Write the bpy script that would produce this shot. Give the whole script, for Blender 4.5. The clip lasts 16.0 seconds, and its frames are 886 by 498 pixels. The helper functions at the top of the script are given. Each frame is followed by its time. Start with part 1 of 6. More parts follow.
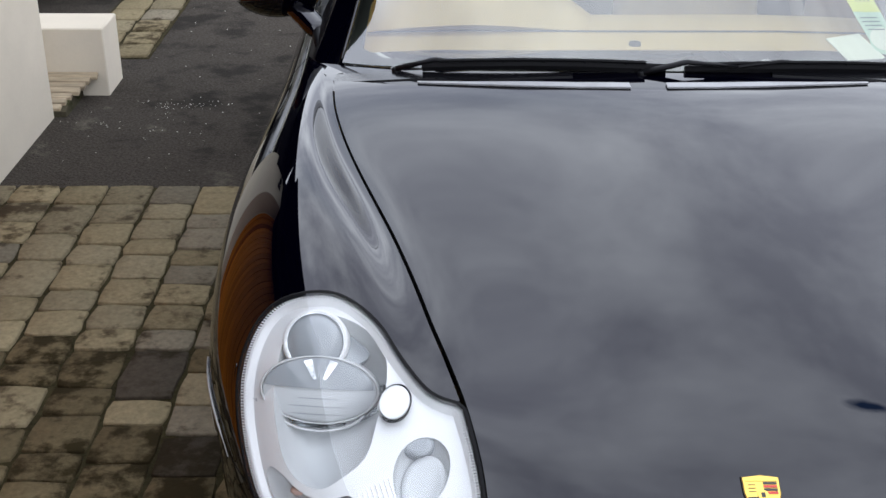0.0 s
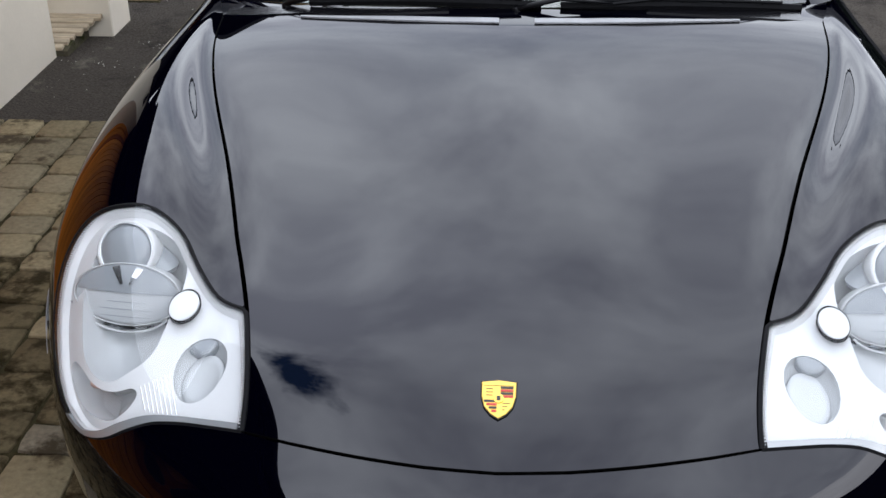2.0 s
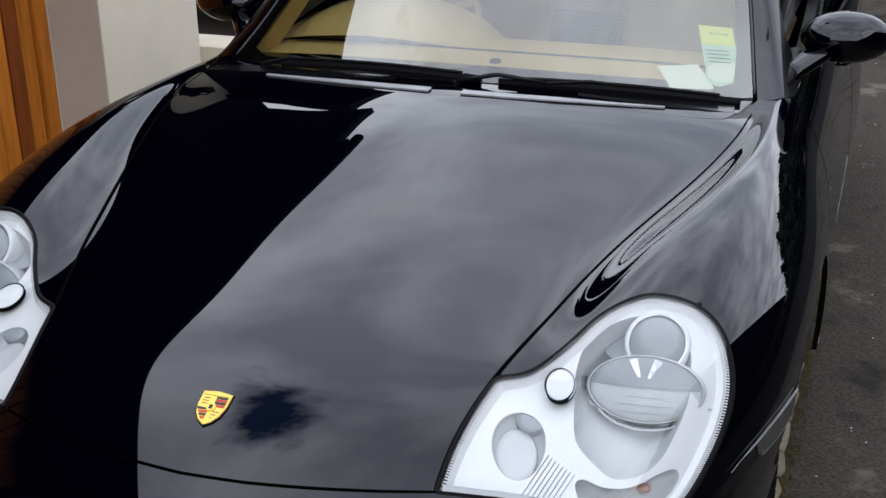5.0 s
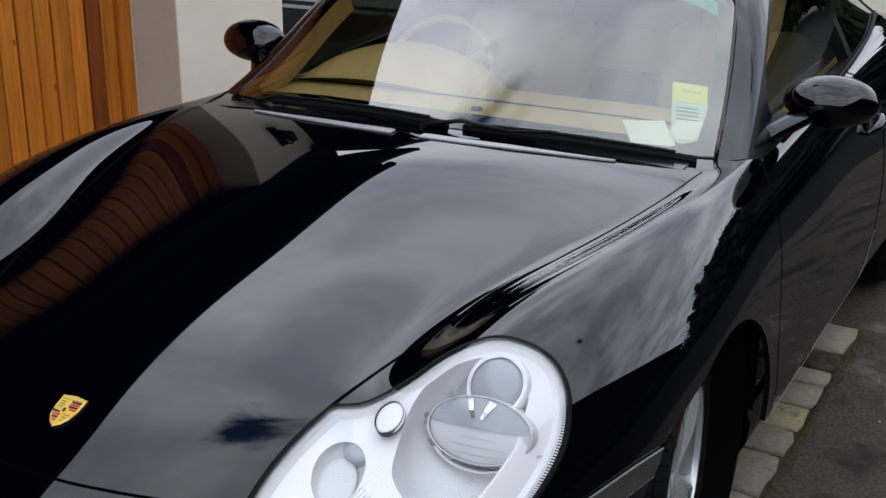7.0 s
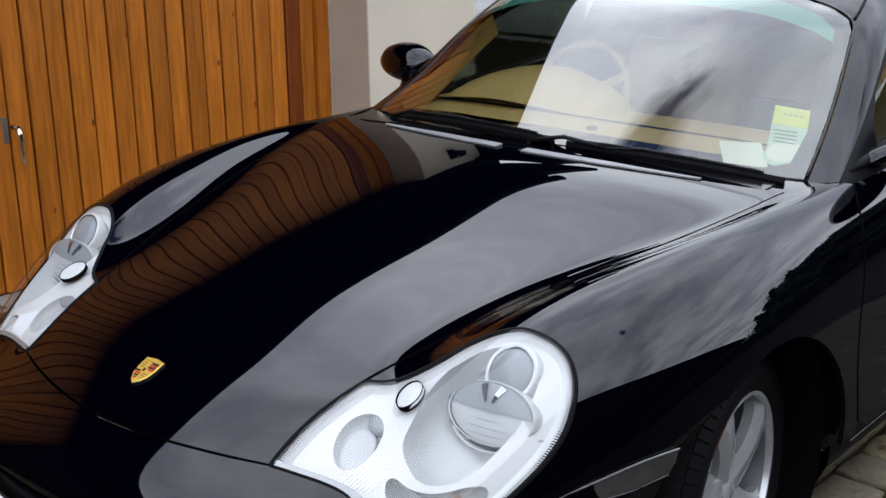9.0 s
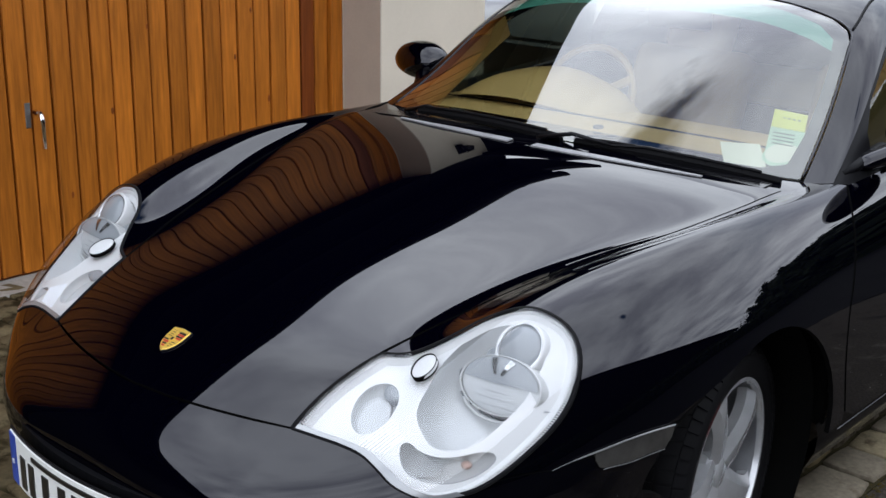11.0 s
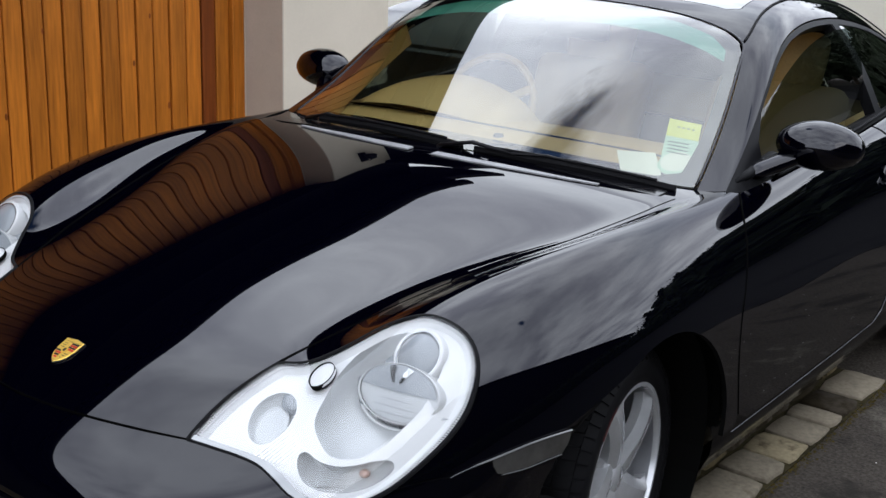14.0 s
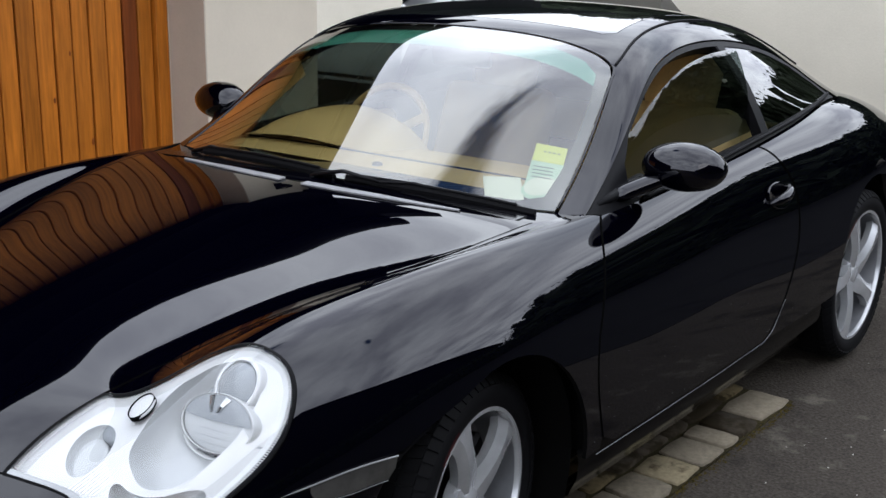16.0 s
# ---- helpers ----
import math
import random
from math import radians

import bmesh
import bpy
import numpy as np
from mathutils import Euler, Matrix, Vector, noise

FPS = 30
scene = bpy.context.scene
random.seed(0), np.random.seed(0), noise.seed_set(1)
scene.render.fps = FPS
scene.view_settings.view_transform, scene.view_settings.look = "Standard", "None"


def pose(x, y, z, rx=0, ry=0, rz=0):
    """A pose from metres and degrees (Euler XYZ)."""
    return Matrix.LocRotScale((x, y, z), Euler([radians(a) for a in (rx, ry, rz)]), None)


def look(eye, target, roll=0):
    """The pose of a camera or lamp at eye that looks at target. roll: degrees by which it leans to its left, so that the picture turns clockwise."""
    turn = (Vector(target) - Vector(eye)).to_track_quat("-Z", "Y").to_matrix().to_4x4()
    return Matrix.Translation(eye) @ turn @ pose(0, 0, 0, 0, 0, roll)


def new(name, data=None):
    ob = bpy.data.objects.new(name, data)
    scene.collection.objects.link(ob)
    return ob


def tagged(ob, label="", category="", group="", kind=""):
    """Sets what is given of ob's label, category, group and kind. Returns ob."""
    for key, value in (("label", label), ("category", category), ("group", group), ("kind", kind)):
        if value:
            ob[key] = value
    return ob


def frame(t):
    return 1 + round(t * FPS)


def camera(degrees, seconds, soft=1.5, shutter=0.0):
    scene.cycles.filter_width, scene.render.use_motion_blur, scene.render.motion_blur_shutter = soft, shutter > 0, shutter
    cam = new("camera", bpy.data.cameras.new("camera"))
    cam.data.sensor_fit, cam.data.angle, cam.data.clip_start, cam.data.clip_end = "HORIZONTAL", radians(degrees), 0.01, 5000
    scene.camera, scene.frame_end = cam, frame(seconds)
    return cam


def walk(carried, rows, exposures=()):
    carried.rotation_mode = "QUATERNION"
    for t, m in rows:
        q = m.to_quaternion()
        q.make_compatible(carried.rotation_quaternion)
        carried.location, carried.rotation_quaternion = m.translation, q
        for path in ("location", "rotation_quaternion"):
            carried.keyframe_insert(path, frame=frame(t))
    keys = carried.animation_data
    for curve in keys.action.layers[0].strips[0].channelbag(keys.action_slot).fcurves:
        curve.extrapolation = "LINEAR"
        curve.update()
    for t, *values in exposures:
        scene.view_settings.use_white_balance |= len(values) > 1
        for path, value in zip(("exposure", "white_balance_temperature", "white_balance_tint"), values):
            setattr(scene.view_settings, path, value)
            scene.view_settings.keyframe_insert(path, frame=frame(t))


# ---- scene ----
cam = camera(40.3, 16.0)
PATH = [
    (0, (-0.483, -2.296, 1.733), (-0.461, -0.498, 0.857), 0.3),
    (0.5, (-0.36, -2.322, 1.726), (-0.367, -0.534, 0.83), -0.1),
    (1, (-0.224, -2.408, 1.724), (-0.256, -0.638, 0.793), -1.1),
    (1.5, (-0.09, -2.449, 1.731), (-0.155, -0.696, 0.772), -1.8),
    (2, (0.045, -2.42, 1.729), (-0.101, -0.661, 0.788), -0.9),
    (2.5, (0.165, -2.441, 1.751), (-0.034, -0.682, 0.819), -0.2),
    (3, (0.321, -2.489, 1.74), (0.06, -0.723, 0.839), -0.2),
    (3.5, (0.481, -2.508, 1.733), (0.148, -0.742, 0.855), 0.1),
    (4, (0.639, -2.463, 1.69), (0.204, -0.699, 0.854), -0.4),
    (6.5, (1.362, -2.262, 1.603), (0.503, -0.589, 0.922), 0.3),
    (7, (1.462, -2.189, 1.588), (0.543, -0.539, 0.93), 0.3),
    (7.5, (1.539, -2.119, 1.576), (0.513, -0.52, 0.952), -0.0),
    (8, (1.671, -2.108, 1.583), (0.512, -0.59, 0.988), -0.8),
    (8.5, (1.82, -2.1, 1.572), (0.561, -0.667, 0.971), -1.5),
    (11, (1.958, -2.246, 1.57), (0.685, -0.821, 0.979), 1.0),
    (11.5, (1.966, -2.254, 1.574), (0.696, -0.827, 0.982), 1.1),
    (12, (1.967, -2.251, 1.573), (0.713, -0.809, 0.984), 1.2),
    (12.5, (1.963, -2.252, 1.579), (0.736, -0.787, 0.99), 1.5),
    (13, (1.959, -2.253, 1.573), (0.757, -0.764, 0.992), 1.8),
    (13.5, (1.958, -2.251, 1.574), (0.78, -0.741, 0.996), 1.9),
    (14, (1.973, -2.235, 1.57), (0.814, -0.709, 0.996), 2.1),
    (14.5, (2.02, -2.211, 1.575), (0.871, -0.676, 1.004), 2.0),
    (15, (2.123, -2.178, 1.579), (0.969, -0.643, 1.021), 1.2),
    (15.5, (2.235, -2.112, 1.586), (1.061, -0.588, 1.041), 0.6),
    (16, (2.253, -2.033, 1.575), (1.084, -0.498, 1.049), 0.8),
]
walk(cam, [(t, look(eye, target, roll)) for t, eye, target, roll in PATH], exposures=[(0, .06), (1.5, .06), (2.6, -.12), (3.5, -.26), (6.5, -.28), (7.5, -.36), (8.0, -.28), (8.6, -.17), (11, -.17), (16, -.08)])

# ---- world and light ----
world = bpy.data.worlds.new("world")
scene.world = world
world.use_nodes = True


def build_world():
    nt = world.node_tree
    nt.nodes.clear()
    n = nt.nodes
    out = n.new("ShaderNodeOutputWorld")
    bg = n.new("ShaderNodeBackground")
    sky = n.new("ShaderNodeTexSky")
    sky.sky_type = "NISHITA"
    sky.sun_disc = False
    sky.sun_elevation = radians(22)
    sky.sun_rotation = radians(120)
    tc = n.new("ShaderNodeTexCoord")
    sep = n.new("ShaderNodeSeparateXYZ")
    nt.links.new(tc.outputs["Generated"], sep.inputs[0])
    up = n.new("ShaderNodeMath")
    up.operation = "MAXIMUM"
    up.inputs[1].default_value = 0.0
    nt.links.new(sep.outputs["Z"], up.inputs[0])
    add = n.new("ShaderNodeMath")
    add.inputs[1].default_value = 0.16
    nt.links.new(up.outputs[0], add.inputs[0])
    comb = n.new("ShaderNodeCombineXYZ")
    for axis in ("X", "Y"):
        d = n.new("ShaderNodeMath")
        d.operation = "DIVIDE"
        nt.links.new(sep.outputs[axis], d.inputs[0])
        nt.links.new(add.outputs[0], d.inputs[1])
        nt.links.new(d.outputs[0], comb.inputs[axis])
    def drift(name, place, scale, detail, rough):
        shift = n.new("ShaderNodeMapping")
        shift.inputs["Location"].default_value = place
        nt.links.new(comb.outputs[0], shift.inputs[0])
        tex = n.new("ShaderNodeTexNoise")
        tex.name = name
        tex.inputs["Scale"].default_value = scale
        tex.inputs["Detail"].default_value = detail
        tex.inputs["Roughness"].default_value = rough
        nt.links.new(shift.outputs[0], tex.inputs["Vector"])
        return tex.outputs["Fac"]

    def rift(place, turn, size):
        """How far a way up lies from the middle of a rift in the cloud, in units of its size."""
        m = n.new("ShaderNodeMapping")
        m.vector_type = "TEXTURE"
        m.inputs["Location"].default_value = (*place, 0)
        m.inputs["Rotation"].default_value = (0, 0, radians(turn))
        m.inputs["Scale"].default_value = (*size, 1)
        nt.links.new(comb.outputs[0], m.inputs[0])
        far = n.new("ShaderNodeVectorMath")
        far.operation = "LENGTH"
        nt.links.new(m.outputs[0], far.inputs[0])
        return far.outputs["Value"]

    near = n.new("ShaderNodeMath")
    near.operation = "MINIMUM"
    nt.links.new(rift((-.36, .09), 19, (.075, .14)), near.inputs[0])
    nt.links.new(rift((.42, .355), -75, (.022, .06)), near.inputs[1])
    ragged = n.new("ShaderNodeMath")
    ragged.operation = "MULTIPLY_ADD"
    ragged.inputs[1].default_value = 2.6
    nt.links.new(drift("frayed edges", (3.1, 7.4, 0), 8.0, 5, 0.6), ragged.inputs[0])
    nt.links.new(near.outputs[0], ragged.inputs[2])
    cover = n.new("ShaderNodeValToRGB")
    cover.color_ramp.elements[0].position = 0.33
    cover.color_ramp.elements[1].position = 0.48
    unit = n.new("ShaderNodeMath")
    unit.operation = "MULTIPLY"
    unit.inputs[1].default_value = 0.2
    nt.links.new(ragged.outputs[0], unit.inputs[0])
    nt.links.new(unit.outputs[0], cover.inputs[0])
    tone = n.new("ShaderNodeValToRGB")
    tone.color_ramp.elements[0].position = 0.36
    tone.color_ramp.elements[0].color = (0.48, 0.51, 0.60, 1)
    tone.color_ramp.elements[1].position = 0.64
    tone.color_ramp.elements[1].color = (0.90, 0.96, 1.05, 1)
    nt.links.new(drift("billows", (24.531, 52.736, 55.973), 2.7, 7, 0.56), tone.inputs[0])
    cloud = n.new("ShaderNodeVectorMath")
    cloud.operation = "SCALE"
    # the cloud is thinnest and brightest high over the house
    glow = n.new("ShaderNodeMapRange")
    glow.interpolation_type = "SMOOTHSTEP"
    glow.inputs["From Min"].default_value = 0.2
    glow.inputs["From Max"].default_value = 1.5
    glow.inputs["To Min"].default_value = CLOUD_LIGHT * 1.3
    glow.inputs["To Max"].default_value = CLOUD_LIGHT
    nt.links.new(rift((-.42, .40), 0, (.45, .30)), glow.inputs["Value"])
    nt.links.new(glow.outputs[0], cloud.inputs["Scale"])
    nt.links.new(tone.outputs[0], cloud.inputs[0])
    mix = n.new("ShaderNodeMix")
    mix.data_type = "RGBA"
    # thinner, bluer cloud low over the far end of the lane
    thin = n.new("ShaderNodeMapRange")
    thin.interpolation_type = "SMOOTHSTEP"
    thin.inputs["From Min"].default_value = 0.35
    thin.inputs["From Max"].default_value = 2.0
    thin.inputs["To Min"].default_value = 0.50
    thin.inputs["To Max"].default_value = 1.0
    veil = n.new("ShaderNodeMath")
    veil.operation = "MULTIPLY_ADD"
    veil.inputs[1].default_value = 1.2
    nt.links.new(drift("veil", (11.3, 4.9, 0), 3.4, 6, 0.6), veil.inputs[0])
    nt.links.new(rift((.0, 1.22), 0, (.62, .26)), veil.inputs[2])
    nt.links.new(veil.outputs[0], thin.inputs["Value"])
    both = n.new("ShaderNodeMath")
    both.operation = "MULTIPLY"
    nt.links.new(cover.outputs[0], both.inputs[0])
    nt.links.new(thin.outputs[0], both.inputs[1])
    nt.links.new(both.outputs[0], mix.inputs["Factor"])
    clear = n.new("ShaderNodeVectorMath")
    clear.operation = "MULTIPLY"
    clear.inputs[1].default_value = (1.3, 1.6, 2.1)
    nt.links.new(sky.outputs[0], clear.inputs[0])
    nt.links.new(clear.outputs[0], mix.inputs["A"])
    nt.links.new(cloud.outputs[0], mix.inputs["B"])
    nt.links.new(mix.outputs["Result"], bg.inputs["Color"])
    bg.inputs["Strength"].default_value = 0.12
    nt.links.new(bg.outputs[0], out.inputs[0])


CLOUD_LIGHT = 30
build_world()

sun = new("sun", bpy.data.lights.new("sun", "SUN"))
sun.data.energy = 0.75
sun.data.angle = radians(50)
sun.data.color = (1.0, 0.95, 0.88)
sun.matrix_world = look((7, -4, 3.3), (0, 0, 0))

# ---- materials ----


def material(name, color, rough=0.5, metal=0.0, coat=0.0, spec=0.5, grain=0.0, grain_scale=60.0, stain=0.0, stain_scale=3.0,
             bump=0.0, bump_scale=80.0, per_object=0.0, stretch=(1, 1, 1), spread=0.0):
    """A principled surface with fine grain, broad stains, fine relief and a change of tone from piece to piece."""
    m = bpy.data.materials.new(name)
    m.use_nodes = True
    nt = m.node_tree
    n = nt.nodes
    b = n["Principled BSDF"]
    b.inputs["Base Color"].default_value = (*color, 1)
    b.inputs["Roughness"].default_value = rough
    b.inputs["Metallic"].default_value = metal
    b.inputs["Specular IOR Level"].default_value = spec
    b.inputs["Coat Weight"].default_value = coat
    b.inputs["Coat Roughness"].default_value = 0.02
    if grain or stain or bump or per_object:
        tc = n.new("ShaderNodeTexCoord")
        mp = n.new("ShaderNodeMapping")
        mp.inputs["Scale"].default_value = stretch
        nt.links.new(tc.outputs["Object"], mp.inputs[0])
        last = None
        if per_object:
            info = n.new("ShaderNodeObjectInfo")
            off = n.new("ShaderNodeVectorMath")
            off.operation = "MULTIPLY_ADD"
            off.inputs[1].default_value = (37, 19, 53)
            nt.links.new(info.outputs["Random"], off.inputs[0])
            nt.links.new(mp.outputs[0], off.inputs[2])
            source = off.outputs[0]
        else:
            source = mp.outputs[0]
        factors = []
        for weight, scale, detail in ((grain, grain_scale, 5), (stain, stain_scale, 6)):
            if weight:
                t = n.new("ShaderNodeTexNoise")
                t.inputs["Scale"].default_value = scale
                t.inputs["Detail"].default_value = detail
                t.inputs["Roughness"].default_value = 0.62
                nt.links.new(source, t.inputs["Vector"])
                r = n.new("ShaderNodeMapRange")
                r.inputs["From Min"].default_value = 0.3
                r.inputs["From Max"].default_value = 0.7
                r.inputs["To Min"].default_value = 1 - weight
                r.inputs["To Max"].default_value = 1 + weight * 0.6
                nt.links.new(t.outputs["Fac"], r.inputs["Value"])
                factors.append(r.outputs[0])
        if per_object:
            r = n.new("ShaderNodeMapRange")
            r.inputs["To Min"].default_value = 1 - per_object
            r.inputs["To Max"].default_value = 1 + per_object
            nt.links.new(info.outputs["Random"], r.inputs["Value"])
            factors.append(r.outputs[0])
        last = None
        for f in factors:
            if last is None:
                last = f
            else:
                k = n.new("ShaderNodeMath")
                k.operation = "MULTIPLY"
                nt.links.new(last, k.inputs[0])
                nt.links.new(f, k.inputs[1])
                last = k.outputs[0]
        if last is not None:
            c = n.new("ShaderNodeVectorMath")
            c.operation = "SCALE"
            c.inputs[0].default_value = color
            nt.links.new(last, c.inputs["Scale"])
            nt.links.new(c.outputs[0], b.inputs["Base Color"])
        if spread and factors:
            r = n.new("ShaderNodeMapRange")
            r.inputs["From Min"].default_value = 0.6
            r.inputs["From Max"].default_value = 1.4
            r.inputs["To Min"].default_value = min(1, rough + spread)
            r.inputs["To Max"].default_value = max(0, rough - spread)
            nt.links.new(last, r.inputs["Value"])
            nt.links.new(r.outputs[0], b.inputs["Roughness"])
        if bump:
            t = n.new("ShaderNodeTexNoise")
            t.inputs["Scale"].default_value = bump_scale
            t.inputs["Detail"].default_value = 6
            nt.links.new(source, t.inputs["Vector"])
            k = n.new("ShaderNodeBump")
            k.inputs["Strength"].default_value = bump
            k.inputs["Distance"].default_value = 0.01
            nt.links.new(t.outputs["Fac"], k.inputs["Height"])
            nt.links.new(k.outputs[0], b.inputs["Normal"])
    return m


def glass(name, tint, gloss=1.0, ior=1.5):
    """A clear sheet: what lies behind shows through the tint, and the sheet mirrors by its Fresnel gloss."""
    m = bpy.data.materials.new(name)
    m.use_nodes = True
    nt = m.node_tree
    n = nt.nodes
    n.clear()
    out = n.new("ShaderNodeOutputMaterial")
    clear = n.new("ShaderNodeBsdfTransparent")
    clear.inputs[0].default_value = (*tint, 1)
    shine = n.new("ShaderNodeBsdfGlossy")
    shine.inputs["Roughness"].default_value = 0.0
    f0 = ((ior - 1) / (ior + 1)) ** 2
    facing = n.new("ShaderNodeLayerWeight")
    facing.inputs["Blend"].default_value = 0.5
    steep = n.new("ShaderNodeMath")
    steep.operation = "POWER"
    steep.inputs[1].default_value = 5.0
    nt.links.new(facing.outputs["Facing"], steep.inputs[0])
    k = n.new("ShaderNodeMath")
    k.operation = "MULTIPLY_ADD"
    k.use_clamp = True
    k.inputs[1].default_value = (1 - f0) * gloss
    k.inputs[2].default_value = f0 * gloss
    nt.links.new(steep.outputs[0], k.inputs[0])
    mix = n.new("ShaderNodeMixShader")
    nt.links.new(k.outputs[0], mix.inputs[0])
    nt.links.new(clear.outputs[0], mix.inputs[1])
    nt.links.new(shine.outputs[0], mix.inputs[2])
    nt.links.new(mix.outputs[0], out.inputs[0])
    return m


PAINT = material("black_paint", (0.0002, 0.0002, 0.0014), rough=0.012, coat=0.0, spec=0.5)
PAINT.node_tree.nodes["Principled BSDF"].inputs["Specular Tint"].default_value = (0.95, 0.945, 1.0, 1)
SCUTTLE = material("grey_plastic", (0.24, 0.24, 0.25), rough=0.4, spec=0.4, grain=0.15, grain_scale=200, stain=0.2, stain_scale=12)
SILL = material("sill_paint", (0.0008, 0.0008, 0.0012), rough=0.12, spec=0.16, stain=0.3, stain_scale=9)
TRIM = material("black_trim", (0.004, 0.004, 0.005), rough=0.45, spec=0.09, grain=0.25, grain_scale=300)
RUBBER = material("rubber", (0.0035, 0.0035, 0.0045), rough=0.7, spec=0.13, grain=0.3, grain_scale=120, stain=0.25, stain_scale=9)
GAP = material("dark_gap", (0.0008, 0.0008, 0.0008), rough=0.9, spec=0.1)
FRIT = material("screen_border", (0.003, 0.003, 0.004), rough=0.18)
ALLOY = material("silver_alloy", (0.54, 0.55, 0.57), rough=0.27, metal=0.5, coat=0.4, stain=0.12, stain_scale=14)
# alloy in a darker grey that stands for the shade inside the rim
BARREL_SHADED = material("rim_barrel", (0.16, 0.165, 0.175), rough=0.4, metal=0.5, stain=0.2, stain_scale=10)
CHROME = material("chrome", (0.85, 0.85, 0.87), rough=0.07, metal=1.0)
SILVER = material("lamp_reflector", (0.90, 0.91, 0.93), rough=0.16, metal=0.9)
SATIN = material("lamp_satin", (0.62, 0.62, 0.62), rough=0.35, metal=0.0, grain=0.02, grain_scale=400)
SHELF = material("lamp_shelf", (0.62, 0.63, 0.64), rough=0.12, metal=0.9, stain=0.55, stain_scale=34)
FROST = material("lamp_frost", (0.47, 0.48, 0.485), rough=0.3)
EDGE = material("bright_edge", (0.30, 0.30, 0.31), rough=0.3, metal=0.6)
SMOKE = material("lamp_grey", (0.27, 0.285, 0.30), rough=0.10)
PEARL = material("lamp_pearl", (0.46, 0.465, 0.465), rough=0.2)
FOOT = material("lamp_foot", (0.30, 0.31, 0.32), rough=0.22, metal=0.5)
LENS = glass("lamp_cover", (0.95, 0.96, 0.97), 1.0, 1.5)
SCREEN = glass("windscreen_glass", (0.60, 0.63, 0.545), 3.8, 1.52)
SIDEGLASS = glass("side_glass", (0.22, 0.26, 0.24), 2.0, 1.52)
BEIGE = material("beige_leather", (0.60, 0.42, 0.19), rough=0.55, grain=0.1, grain_scale=160, stain=0.12, stain_scale=6, bump=0.25, bump_scale=260)
BEIGE_LIGHT = material("beige_trim", (0.62, 0.47, 0.25), rough=0.6, grain=0.08, grain_scale=160, stain=0.1, stain_scale=5)
ORANGE = material("orange_bulb", (0.50, 0.32, 0.26), rough=0.3)
GOLD = material("gold_enamel", (0.80, 0.52, 0.10), rough=0.28, metal=0.55)
RED = material("red_enamel", (0.45, 0.03, 0.02), rough=0.3)
RED_DULL = material("dull_red", (0.07, 0.008, 0.009), rough=0.7, spec=0.2)
BLACK = material("black_enamel", (0.01, 0.01, 0.01), rough=0.3)
WHITE_PLATE = material("plate_white", (0.75, 0.76, 0.74), rough=0.4, stain=0.05)
BLUE_PLATE = material("plate_blue", (0.02, 0.06, 0.35), rough=0.4)
PAPER = material("paper", (0.80, 0.82, 0.80), rough=0.8, stain=0.04, stain_scale=20)
PAPER_GREEN = material("permit_green", (0.50, 0.70, 0.62), rough=0.7, stain=0.08, stain_scale=30)
PAPER_YELLOW = material("permit_yellow", (0.72, 0.76, 0.16), rough=0.7, stain=0.06, stain_scale=30)
INK = material("ink", (0.10, 0.16, 0.15), rough=0.8)
AMBER = material("smoked_marker", (0.048, 0.046, 0.043), rough=0.2, stain=0.4, stain_scale=16)
DISC = material("brake_disc", (0.25, 0.24, 0.23), rough=0.4, metal=0.8)
RENDER_WALL = material("white_render", (0.64, 0.575, 0.475), rough=0.85, spec=0.2, grain=0.02, grain_scale=90, stain=0.09, stain_scale=1.6, bump=0.07, bump_scale=60)
# wall render, pinker and darkened to stand for the opening's shaded side
REVEAL_SHADED = material("reveal_render", (0.44, 0.375, 0.31), rough=0.85, spec=0.2, grain=0.03, grain_scale=80, stain=0.12, stain_scale=2.0, bump=0.08, bump_scale=70)
CREAM = material("cream_render", (0.58, 0.54, 0.455), rough=0.9, grain=0.04, grain_scale=60, stain=0.12, stain_scale=0.8, bump=0.2, bump_scale=60)
CLADDING = material("dark_cladding", (0.004, 0.004, 0.005), rough=0.8, spec=0.1, stain=0.3, stain_scale=1.2)
WOOD = material("varnished_pine", (0.43, 0.136, 0.0145), rough=0.45, spec=0.2, grain=0.32, grain_scale=7, stain=0.22, stain_scale=1.4,
                bump=0.1, bump_scale=14, per_object=0.16, stretch=(9, 9, 0.6))
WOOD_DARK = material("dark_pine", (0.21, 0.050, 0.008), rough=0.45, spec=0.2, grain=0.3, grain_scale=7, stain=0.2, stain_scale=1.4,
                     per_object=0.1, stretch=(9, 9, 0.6))


